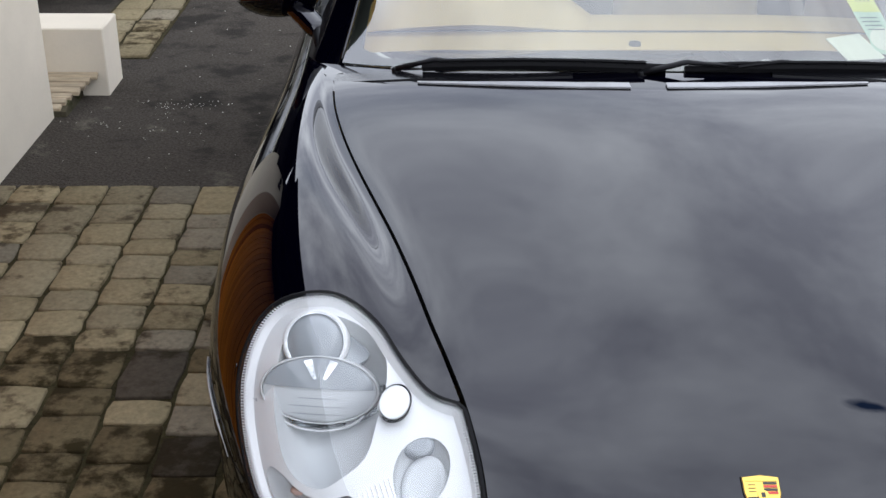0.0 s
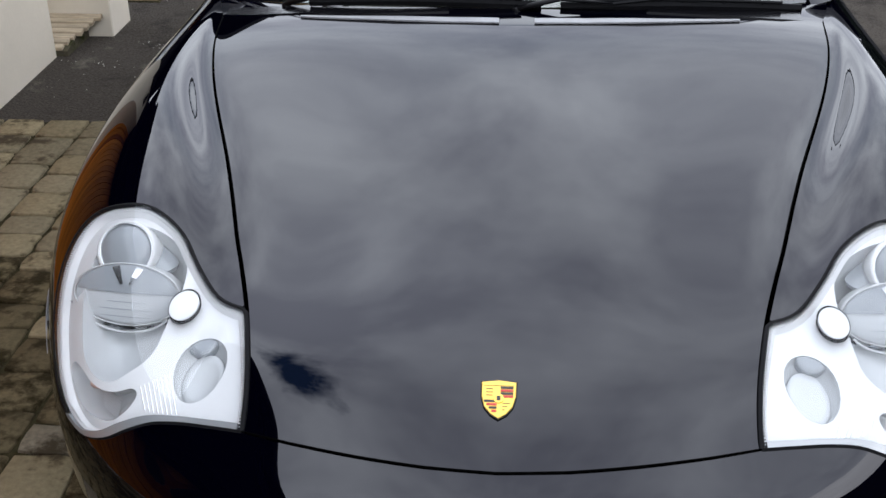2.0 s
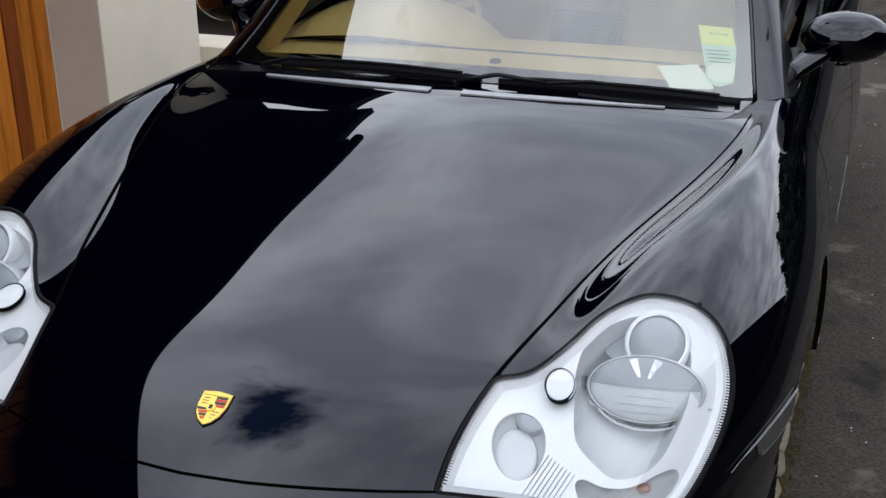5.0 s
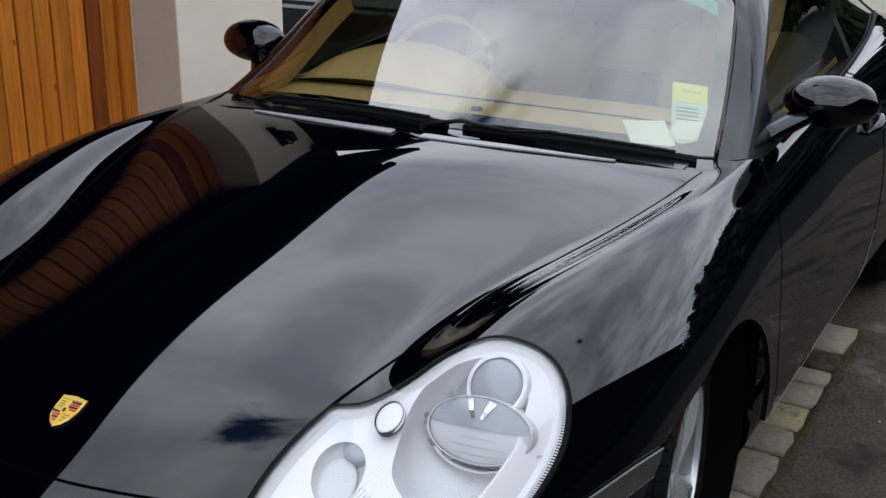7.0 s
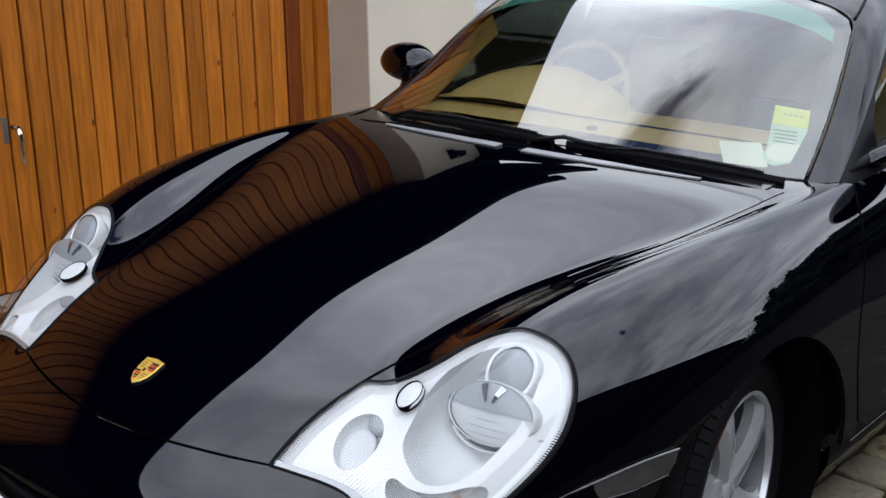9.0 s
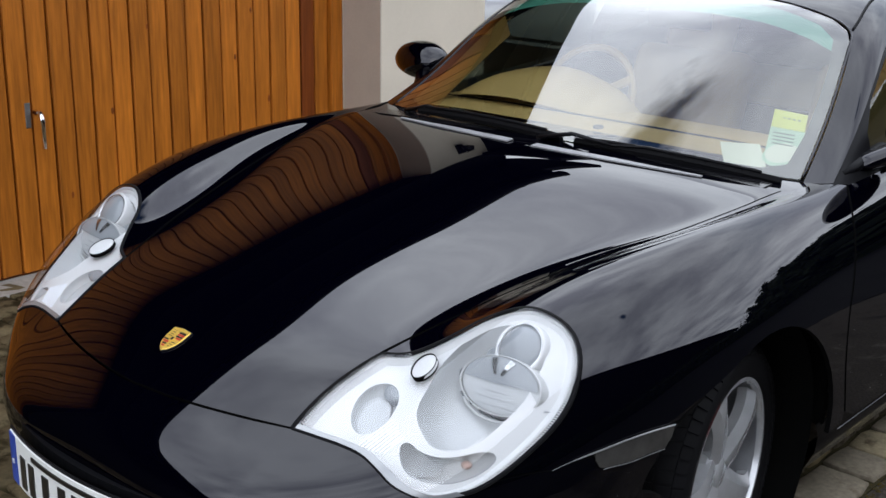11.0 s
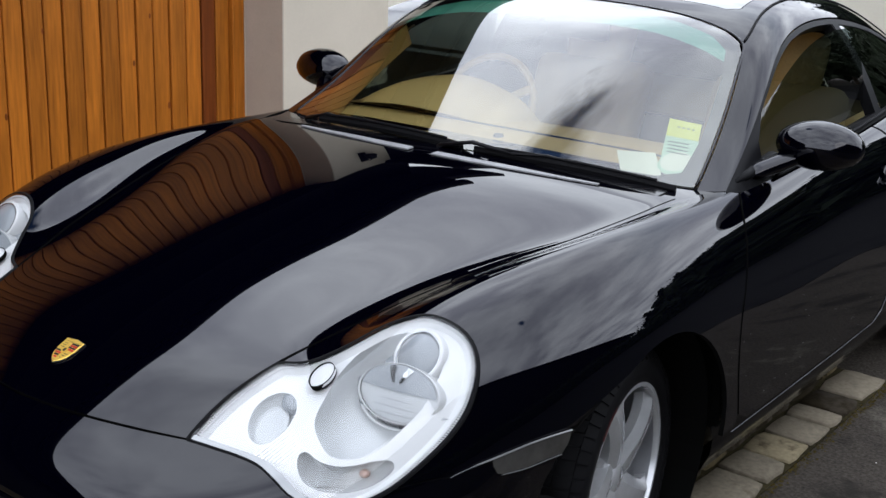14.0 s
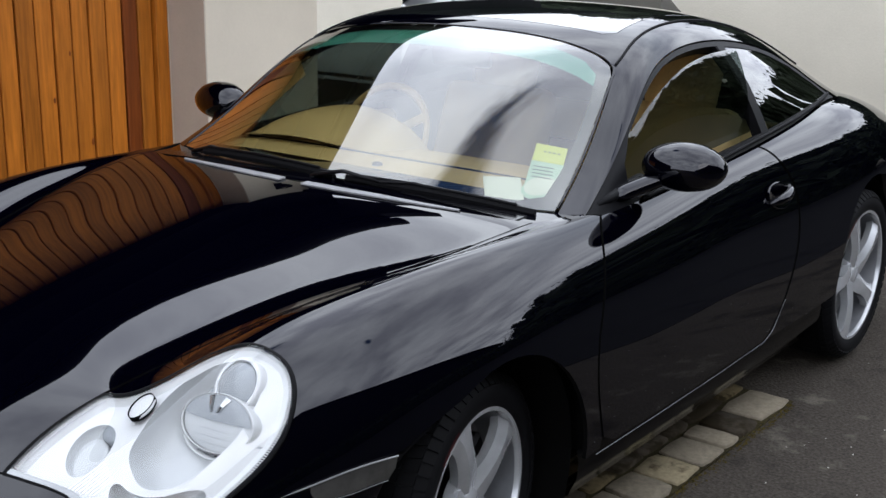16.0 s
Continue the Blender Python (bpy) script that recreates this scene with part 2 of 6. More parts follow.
def weathered(name, color, dirt, amount=0.5, broad=2.2, fine=11.0, grain=0.25, grain_scale=60.0, bump=0.5, bump_scale=45.0, per_object=0.2, pale=None):
    """A ground surface whose dirt lies in blotches of two sizes across its pieces."""
    m = material(name, color, rough=0.95, spec=0.05, grain=grain, grain_scale=grain_scale, bump=bump, bump_scale=bump_scale, per_object=per_object)
    nt = m.node_tree
    n = nt.nodes
    b = n["Principled BSDF"]
    plain = b.inputs["Base Color"].links[0].from_socket
    geo = n.new("ShaderNodeNewGeometry")
    layers = []
    for scale, detail in ((broad, 5), (fine, 6)):
        t = n.new("ShaderNodeTexNoise")
        t.inputs["Scale"].default_value = scale
        t.inputs["Detail"].default_value = detail
        t.inputs["Roughness"].default_value = 0.65
        nt.links.new(geo.outputs["Position"], t.inputs["Vector"])
        layers.append(t.outputs["Fac"])
    k = n.new("ShaderNodeMath")
    k.operation = "ADD"
    nt.links.new(layers[0], k.inputs[0])
    nt.links.new(layers[1], k.inputs[1])
    r = n.new("ShaderNodeMapRange")
    r.interpolation_type = "SMOOTHSTEP"
    r.inputs["From Min"].default_value = 1.22 - amount * 0.4
    r.inputs["From Max"].default_value = 1.42 - amount * 0.4
    nt.links.new(k.outputs[0], r.inputs["Value"])
    mix = n.new("ShaderNodeMix")
    mix.data_type = "RGBA"
    mix.inputs["B"].default_value = (*dirt, 1)
    nt.links.new(r.outputs[0], mix.inputs["Factor"])
    nt.links.new(plain, mix.inputs["A"])
    last = mix.outputs["Result"]
    if pale:
        r = n.new("ShaderNodeMapRange")
        r.interpolation_type = "SMOOTHSTEP"
        r.inputs["From Min"].default_value = 0.88
        r.inputs["From Max"].default_value = 0.72
        nt.links.new(k.outputs[0], r.inputs["Value"])
        mix = n.new("ShaderNodeMix")
        mix.data_type = "RGBA"
        mix.inputs["B"].default_value = (*pale, 1)
        nt.links.new(r.outputs[0], mix.inputs["Factor"])
        nt.links.new(last, mix.inputs["A"])
        last = mix.outputs["Result"]
    nt.links.new(last, b.inputs["Base Color"])
    return m


STONE = weathered("sandstone_paver", (0.210, 0.172, 0.104), (0.058, 0.044, 0.025), 0.45)
STONE_DIRTY = weathered("dirty_paver", (0.122, 0.096, 0.054), (0.028, 0.021, 0.010), 0.72)
STONE_GREY = weathered("grey_paver", (0.168, 0.145, 0.106), (0.044, 0.034, 0.021), 0.45)
STONE_DARK = weathered("stained_paver", (0.060, 0.050, 0.038), (0.026, 0.020, 0.012), 0.7)
STONE_PALE = weathered("pale_paver", (0.205, 0.172, 0.110), (0.055, 0.042, 0.026), 0.5)
STONE_EDGE = weathered("edge_paver", (0.195, 0.168, 0.126), (0.085, 0.070, 0.048), 0.22)
JOINT = material("mossy_joint", (0.040, 0.033, 0.015), rough=0.95, spec=0.1, grain=0.4, grain_scale=40, stain=0.5, stain_scale=3, bump=0.8, bump_scale=60)
MOSS = material("moss", (0.080, 0.060, 0.014), rough=0.95, spec=0.1, grain=0.4, grain_scale=40, stain=0.3)
ASPHALT = weathered("asphalt", (0.060, 0.052, 0.044), (0.026, 0.023, 0.020), 0.5, broad=0.9, fine=4.5, grain=0.55, grain_scale=95, bump=1.0, bump_scale=90, per_object=0.0, pale=(0.115, 0.104, 0.086))
MOSSY = weathered("mossy_plinth", (0.075, 0.065, 0.045), (0.030, 0.036, 0.012), 0.6, per_object=0.0)
UNSEEN_GROUND = weathered("road_tarmac", (0.018, 0.018, 0.019), (0.010, 0.010, 0.011), 0.5, broad=0.7, fine=4.0, grain=0.4, grain_scale=170, bump=0.8, bump_scale=140, per_object=0.0)
GRIT = material("grit", (0.45, 0.43, 0.40), rough=0.9, per_object=0.3)
LEAF = material("hedge_leaf", (0.012, 0.019, 0.008), rough=0.75, spec=0.2, grain=0.4, grain_scale=3)
BARK = material("bark", (0.07, 0.05, 0.035), rough=0.9, grain=0.3, grain_scale=20)
SLAT = material("weathered_slat", (0.36, 0.29, 0.20), rough=0.8, grain=0.3, grain_scale=12, stain=0.3, stain_scale=4, per_object=0.15, stretch=(1, 8, 8))
FAR_PAINT = material("dark_car_paint", (0.012, 0.013, 0.016), rough=0.3, coat=1.0)
FAR_SILVER = material("silver_car_paint", (0.42, 0.44, 0.45), rough=0.35, metal=0.6, coat=1.0)
FAR_GLASS = material("dark_car_glass", (0.01, 0.012, 0.012), rough=0.05, coat=1.0)
SHADE = material("green_shade", (0.20, 0.66, 0.58), rough=0.6, spec=0.0)
SHADE.node_tree.nodes["Principled BSDF"].inputs["Alpha"].default_value = 0.5
TEAL = material("teal_plastic", (0.02, 0.40, 0.32), rough=0.5)

# ---- mesh helpers ----
from mathutils.geometry import delaunay_2d_cdt


def part(name, bm, mat, parent, label="", smooth=False, angle=None):
    """One mesh object from a bmesh, under a thing or a part."""
    if smooth:
        for f in bm.faces:
            f.smooth = True
    me = bpy.data.meshes.new(name)
    bm.to_mesh(me)
    bm.free()
    me.materials.append(mat)
    if angle:
        me.set_sharp_from_angle(angle=radians(angle))
    ob = new(name, me)
    ob.parent = parent
    if label:
        tagged(ob, label)
    return ob


def raw(name, verts, faces, mat, parent, label="", smooth=False):
    me = bpy.data.meshes.new(name)
    me.from_pydata([tuple(v) for v in verts], [], faces)
    me.materials.append(mat)
    if smooth:
        me.polygons.foreach_set("use_smooth", [True] * len(me.polygons))
    ob = new(name, me)
    ob.parent = parent
    if label:
        tagged(ob, label)
    return ob


def box(x0, x1, y0, y1, z0, z1, bevel=0.0, seg=1):
    bm = bmesh.new()
    bmesh.ops.create_cube(bm, size=1)
    for v in bm.verts:
        v.co = ((x0 + x1) / 2 + v.co.x * (x1 - x0), (y0 + y1) / 2 + v.co.y * (y1 - y0), (z0 + z1) / 2 + v.co.z * (z1 - z0))
    if bevel:
        bmesh.ops.bevel(bm, geom=bm.edges[:], offset=bevel, segments=seg, affect="EDGES", profile=0.5)
    return bm


def lathe(profile, n=48, axis="x", turn=2 * math.pi, closed=False):
    """A profile of (along, radius) turned round an axis."""
    bm = bmesh.new()
    full = abs(turn - 2 * math.pi) < 1e-6
    rings = []
    for i in range(n if full else n + 1):
        a = turn * i / n
        ring = []
        for s, r in profile:
            p = (s, r * math.cos(a), r * math.sin(a))
            if axis == "z":
                p = (r * math.cos(a), r * math.sin(a), s)
            ring.append(bm.verts.new(p))
        rings.append(ring)
    count = len(rings) if full else len(rings) - 1
    m = len(profile)
    for i in range(count):
        a, b = rings[i], rings[(i + 1) % len(rings)]
        for j in range(m if closed else m - 1):
            k = (j + 1) % m
            bm.faces.new((a[j], a[k], b[k], b[j]))
    bmesh.ops.remove_doubles(bm, verts=bm.verts, dist=1e-6)
    bmesh.ops.recalc_face_normals(bm, faces=bm.faces)
    return bm


def tube(points, radius, n=8, caps=True, flat=1.0):
    """A round or flattened bar along a line of points."""
    bm = bmesh.new()
    pts = [Vector(p) for p in points]
    radii = radius if isinstance(radius, (list, tuple)) else [radius] * len(pts)
    rings = []
    side = None
    for i, p in enumerate(pts):
        d = (pts[min(i + 1, len(pts) - 1)] - pts[max(i - 1, 0)]).normalized()
        if side is None:
            side = d.cross(Vector((0, 0, 1)))
            if side.length < 0.1:
                side = d.cross(Vector((1, 0, 0)))
        side = (side - d * side.dot(d)).normalized()
        up = side.cross(d)
        rings.append([bm.verts.new(p + radii[i] * (math.cos(2 * math.pi * k / n) * side + flat * math.sin(2 * math.pi * k / n) * up)) for k in range(n)])
    for a, b in zip(rings, rings[1:]):
        for k in range(n):
            bm.faces.new((a[k], a[(k + 1) % n], b[(k + 1) % n], b[k]))
    if caps:
        bm.faces.new(rings[0][::-1])
        bm.faces.new(rings[-1])
    bmesh.ops.recalc_face_normals(bm, faces=bm.faces)
    return bm


def merge(*bms):
    out = bmesh.new()
    for b in bms:
        me = bpy.data.meshes.new("t")
        b.to_mesh(me)
        b.free()
        out.from_mesh(me)
        bpy.data.meshes.remove(me)
    return out


def moved(bm, m):
    bmesh.ops.transform(bm, matrix=m, verts=bm.verts)
    return bm


def empty(name, label, category, group="", kind="", at=(0, 0, 0)):
    ob = new(name)
    ob.location = at
    ob.empty_display_size = 0.1
    return tagged(ob, label, category, group, kind)


class Net:
    """A smooth cubic surface over rows of control points; the half at v < 0 is its mirror image."""

    def __init__(self, rows):
        c = np.array(rows, float)
        mirror = c[:, 1:2] * (-1, 1, 1)
        c = np.concatenate([mirror, c, 2 * c[:, -1:] - c[:, -2:-1]], axis=1)
        c = np.concatenate([2 * c[:1] - c[1:2], c, 2 * c[-1:] - c[-2:-1]], axis=0)
        self.c, self.nu, self.nv = c, len(rows) - 1, len(rows[0]) - 1

    @staticmethod
    def weights(t):
        w = np.stack([(1 - t) ** 3, 3 * t ** 3 - 6 * t ** 2 + 4, -3 * t ** 3 + 3 * t ** 2 + 3 * t + 1, t ** 3], -1) / 6
        d = np.stack([-(1 - t) ** 2, 3 * t ** 2 - 4 * t, -3 * t ** 2 + 2 * t + 1, t ** 2], -1) / 2
        return w, d

    def at(self, uv):
        uv = np.atleast_2d(np.array(uv, float))
        sign = np.where(uv[:, 1] < 0, -1.0, 1.0)
        u, v = np.clip(uv[:, 0], 0, self.nu - 1e-6), np.clip(np.abs(uv[:, 1]), 0, self.nv - 1e-6)
        i, j = u.astype(int), v.astype(int)
        wu, du = self.weights(u - i)
        wv, dv = self.weights(v - j)
        block = self.c[(i[:, None] + np.arange(4))[:, :, None], (j[:, None] + np.arange(4))[:, None, :]]
        p = np.einsum("na,nb,nabk->nk", wu, wv, block)
        pu = np.einsum("na,nb,nabk->nk", du, wv, block)
        pv = np.einsum("na,nb,nabk->nk", wu, dv, block)
        nrm = np.cross(pv, pu)
        nrm /= np.linalg.norm(nrm, axis=1)[:, None] + 1e-12
        p[:, 0] *= sign
        nrm[:, 0] *= sign
        return p, nrm

    def find(self, a, b, axes, lo=(0, 0), hi=None):
        """The u and v at which two coordinates of the surface take the values a and b."""
        hi = hi or (self.nu, self.nv)
        for grid in (36, 36, 24, 24):
            us, vs = np.linspace(lo[0], hi[0], grid), np.linspace(lo[1], hi[1], grid)
            uv = np.stack(np.meshgrid(us, vs, indexing="ij"), -1).reshape(-1, 2)
            p, _ = self.at(uv)
            best = uv[np.argmin((p[:, axes[0]] - a) ** 2 + (p[:, axes[1]] - b) ** 2)]
            su, sv = (hi[0] - lo[0]) / grid * 1.6, (hi[1] - lo[1]) / grid * 1.6
            lo, hi = (max(0, best[0] - su), max(0, best[1] - sv)), (min(self.nu, best[0] + su), min(self.nv, best[1] + sv))
        return tuple(best)


def inside(pts, poly):
    x, y = pts[:, 0], pts[:, 1]
    hit = np.zeros(len(pts), bool)
    px, py = poly[:, 0], poly[:, 1]
    qx, qy = np.roll(px, -1), np.roll(py, -1)
    for ax, ay, bx, by in zip(px, py, qx, qy):
        if ay != by:
            hit ^= ((ay > y) != (by > y)) & (x < (bx - ax) * (y - ay) / (by - ay) + ax)
    return hit


def distance(pts, poly):
    best = np.full(len(pts), 1e9)
    for a, b in zip(poly, np.roll(poly, -1, axis=0)):
        d = b - a
        t = np.clip(((pts - a) @ d) / max(d @ d, 1e-12), 0, 1)
        best = np.minimum(best, np.hypot(*(pts - a - t[:, None] * d).T))
    return best


def denser(poly, step):
    poly = np.array(poly, float)
    out = []
    for a, b in zip(poly, np.roll(poly, -1, axis=0)):
        k = max(1, int(math.ceil(np.linalg.norm((b - a)) / step)))
        out += [a + (b - a) * i / k for i in range(k)]
    return np.array(out)


def smooth_loop(pts, n=8, closed=True):
    """A rounded line through points."""
    p = np.array(pts, float)
    out = []
    m = len(p)
    for i in range(m if closed else m - 1):
        if closed:
            a, b, c, d = p[(i - 1) % m], p[i], p[(i + 1) % m], p[(i + 2) % m]
        else:
            a, b, c, d = p[max(i - 1, 0)], p[i], p[i + 1], p[min(i + 2, m - 1)]
        for k in range(n):
            t = k / n
            out.append(0.5 * (2 * b + (c - a) * t + (2 * a - 5 * b + 4 * c - d) * t * t + (3 * b - a - 3 * c + d) * t ** 3))
    if not closed:
        out.append(p[-1])
    return np.array(out)


def panel(name, net, poly, mat, parent, label="", step=0.08, lift=0.0, lip=0.012, holes=(), flip=False, back=False, tilt=0.0):
    """A sheet of a net inside a closed line of (u, v), with its rim turned in; a side pane may be tilted upright."""
    outer = denser(poly, step)
    rings = [outer] + [denser(h, step) for h in holes]
    lo, hi = outer.min(0), outer.max(0)
    g = np.stack(np.meshgrid(np.arange(lo[0] + step / 2, hi[0], step), np.arange(lo[1] + step / 2, hi[1], step), indexing="ij"), -1).reshape(-1, 2)
    ok = inside(g, outer)
    for h in rings[1:]:
        ok &= ~inside(g, h)
    g = g[ok]
    for r in rings:
        g = g[distance(g, r) > step * 0.45]
    pts, edges = [], []
    for r in rings:
        k = len(pts)
        pts += [tuple(q) for q in r]
        edges += [(k + i, k + (i + 1) % len(r)) for i in range(len(r))]
    border = len(pts)
    pts += [tuple(q) for q in g]
    vs, _, fs, *_ = delaunay_2d_cdt([Vector(p) for p in pts], edges, [], 0, 1e-5)
    uv = np.array([tuple(v) for v in vs])
    fs = np.array([f for f in fs if len(f) == 3])
    mid = uv[fs].mean(1)
    ok = inside(mid, outer)
    for h in rings[1:]:
        ok &= ~inside(mid, h)
    fs = fs[ok]
    p, nrm = net.at(uv)
    p = p + nrm * lift
    if tilt:
        k = math.tan(tilt)
        p[:, 0] += (p[:, 2] - p[:, 2].mean()) * k
        nrm = nrm - np.outer(nrm[:, 0] * k, (0, 0, 1))
        nrm /= np.linalg.norm(nrm, axis=1)[:, None]
    tri = np.cross(p[fs[:, 1]] - p[fs[:, 0]], p[fs[:, 2]] - p[fs[:, 0]])
    wrong = np.einsum("ij,ij->i", tri, nrm[fs[:, 0]]) < 0
    fs[wrong] = fs[wrong][:, ::-1]
    verts, faces = [tuple(q) for q in p], [tuple(int(i) for i in f) for f in fs]
    count = len(faces)
    normals = [tuple(q) for q in nrm]
    if lip:
        seen = {}
        for f in faces:
            for a, b in zip(f, f[1:] + f[:1]):
                seen[(a, b)] = True
        rim = [(a, b) for a, b in seen if (b, a) not in seen]
        low = {}
        for a, b in rim:
            for q in (a, b):
                if q not in low:
                    low[q] = len(verts)
                    verts.append(tuple(p[q] - nrm[q] * lip))
        for a, b in rim:
            faces.append((b, a, low[a], low[b]))
    if flip:
        verts = [(-x, y, z) for x, y, z in verts]
        faces = [f[::-1] for f in faces]
        normals = [(-x, y, z) for x, y, z in normals]
    me = bpy.data.meshes.new(name)
    me.from_pydata(verts, [], faces)
    me.polygons.foreach_set("use_smooth", [True] * count + [False] * (len(faces) - count))
    me.update()
    loops = []
    for poly_ in me.polygons:
        if poly_.index < count:
            loops += [normals[i] for i in poly_.vertices]
        else:
            loops += [tuple(poly_.normal)] * len(poly_.vertices)
    me.normals_split_custom_set(loops)
    me.materials.append(mat)
    if mat is PAINT and lip:
        me.materials.append(GAP)
        me.polygons.foreach_set("material_index", [0] * count + [1] * (len(faces) - count))
    ob = new(name, me)
    ob.parent = parent
    if label:
        tagged(ob, label)
    return ob

# ---- the car's form: sections of its body (nose to tail) and of its cabin, from the middle outwards ----
BODY = Net([
    [(0, -1, .17), (.25, -.985, .17), (.42, -.955, .17), (.52, -.92, .17), (.62, -.86, .17), (.71, -.77, .17), (.78, -.64, .17), (.82, -.5, .17), (.835, -.37, .17)],
    [(0, -1.1, .387), (.25, -1.094, .359), (.42, -1.046, .358), (.53, -.995, .365), (.64, -.92, .361), (.74, -.81, .361), (.81, -.67, .351), (.845, -.52, .33), (.85, -.38, .28)],
    [(0, -1.151, .516), (.24, -1.131, .473), (.41, -1.089, .493), (.53, -.985, .512), (.65, -.91, .516), (.755, -.8, .52), (.825, -.66, .49), (.857, -.52, .43), (.86, -.385, .34)],
    [(0, -.985, .596), (.22, -.968, .6), (.39, -.925, .583), (.5, -.905, .571), (.63, -.86, .591), (.75, -.77, .599), (.832, -.63, .555), (.864, -.5, .48), (.866, -.38, .38)],
    [(0, -.82, .68), (.21, -.81, .683), (.405, -.8, .672), (.51, -.775, .642), (.635, -.735, .699), (.755, -.68, .675), (.848, -.58, .599), (.874, -.47, .51), (.87, -.37, .4)],
    [(0, -.62, .746), (.23, -.615, .738), (.455, -.6, .706), (.54, -.595, .748), (.645, -.575, .791), (.768, -.54, .764), (.87, -.49, .663), (.886, -.43, .53), (.874, -.35, .4)],
    [(0, -.36, .805), (.27, -.36, .796), (.525, -.36, .754), (.6, -.36, .832), (.685, -.355, .849), (.792, -.345, .829), (.893, -.33, .706), (.899, -.32, .55), (.884, -.3, .4)],
    [(0, -.05, .868), (.31, -.05, .835), (.632, -.05, .819), (.675, -.05, .829), (.725, -.05, .883), (.813, -.05, .851), (.912, -.05, .726), (.91, -.05, .56), (.892, -.05, .38)],
    [(0, .25, .906), (.34, .25, .888), (.69, .25, .871), (.722, .25, .866), (.755, .25, .877), (.817, .25, .848), (.8995, .25, .727), (.915, .25, .475), (.905, .25, .31)],
    [(0, .52, .896), (.36, .52, .894), (.7, .52, .877), (.738, .53, .873), (.772, .55, .866), (.82, .55, .834), (.883, .55, .72), (.912, .55, .45), (.9, .55, .305)],
    [(0, .95, .86), (.4, .95, .86), (.7, .95, .87), (.748, .95, .88), (.78, .95, .885), (.82, .95, .845), (.879, .95, .72), (.909, .95, .44), (.895, .95, .305)],
    [(0, 1.4, .88), (.4, 1.4, .88), (.7, 1.4, .895), (.742, 1.4, .905), (.776, 1.4, .906), (.82, 1.4, .865), (.874, 1.4, .73), (.905, 1.4, .44), (.895, 1.4, .31)],
    [(0, 1.9, .9), (.4, 1.9, .9), (.66, 1.9, .93), (.71, 1.9, .94), (.748, 1.9, .938), (.806, 1.9, .9), (.883, 1.9, .78), (.921, 1.9, .46), (.908, 1.9, .32)],
    [(0, 2.35, .95), (.35, 2.35, .95), (.58, 2.35, .985), (.64, 2.35, .99), (.7, 2.35, .982), (.79, 2.35, .94), (.887, 2.35, .82), (.929, 2.35, .48), (.918, 2.35, .36)],
    [(0, 2.75, .965), (.3, 2.75, .962), (.5, 2.74, .955), (.6, 2.73, .945), (.69, 2.72, .93), (.8, 2.71, .88), (.885, 2.7, .77), (.905, 2.69, .56), (.87, 2.68, .36)],
    [(0, 3.15, .86), (.3, 3.14, .855), (.5, 3.12, .845), (.6, 3.1, .835), (.68, 3.07, .82), (.77, 3.02, .78), (.84, 2.97, .68), (.865, 2.93, .52), (.85, 2.9, .34)],
    [(0, 3.42, .62), (.3, 3.4, .62), (.5, 3.36, .61), (.6, 3.32, .6), (.68, 3.27, .59), (.75, 3.2, .57), (.8, 3.12, .53), (.82, 3.05, .45), (.82, 3, .33)],
    [(0, 3.38, .24), (.3, 3.36, .24), (.5, 3.32, .24), (.6, 3.28, .24), (.68, 3.23, .24), (.74, 3.16, .24), (.78, 3.08, .24), (.8, 3, .24), (.8, 2.92, .24)],
])
CABIN = Net([
    [(0, .33, .885), (.25, .345, .884), (.5, .395, .878), (.72, .475, .866), (.765, .52, .872), (.775, .55, .868), (.785, .58, .862)],
    [(0, .56, 1.025), (.24, .565, 1.022), (.47, .585, 1.01), (.685, .65, .955), (.728, .7, .97), (.762, .73, .92), (.787, .76, .868)],
    [(0, .79, 1.163), (.22, .79, 1.16), (.44, .8, 1.147), (.645, .8, 1.09), (.692, .865, 1.103), (.742, .92, 1.002), (.788, .96, .878)],
    [(0, 1.03, 1.282), (.21, 1.025, 1.279), (.42, 1, 1.266), (.575, .98, 1.227), (.632, 1.07, 1.204), (.722, 1.12, 1.065), (.788, 1.16, .89)],
    [(0, 1.32, 1.316), (.2, 1.32, 1.312), (.38, 1.315, 1.303), (.505, 1.31, 1.285), (.592, 1.31, 1.239), (.7, 1.34, 1.095), (.785, 1.38, .905)],
    [(0, 1.65, 1.316), (.2, 1.65, 1.312), (.37, 1.65, 1.302), (.49, 1.65, 1.281), (.575, 1.65, 1.233), (.69, 1.66, 1.09), (.774, 1.68, .925)],
    [(0, 2, 1.278), (.2, 2, 1.272), (.37, 2, 1.257), (.49, 2, 1.228), (.578, 2, 1.172), (.67, 2, 1.064), (.748, 2, .948)],
    [(0, 2.35, 1.186), (.2, 2.35, 1.178), (.38, 2.35, 1.156), (.5, 2.34, 1.116), (.6, 2.33, 1.051), (.655, 2.33, 1.014), (.7, 2.33, .983)],
    [(0, 2.7, 1.04), (.2, 2.7, 1.035), (.4, 2.68, 1.01), (.53, 2.66, .975), (.61, 2.62, .955), (.65, 2.6, .945), (.69, 2.58, .93)],
    [(0, 2.95, .93), (.2, 2.94, .925), (.4, 2.91, .905), (.53, 2.87, .885), (.6, 2.8, .88), (.65, 2.77, .875), (.69, 2.74, .87)],
])

# ---- the sports car ----
car = empty("sports_car", "glossy black two-door sports coupe parked on stone paving", "car")
GAP_HALF = 0.0032


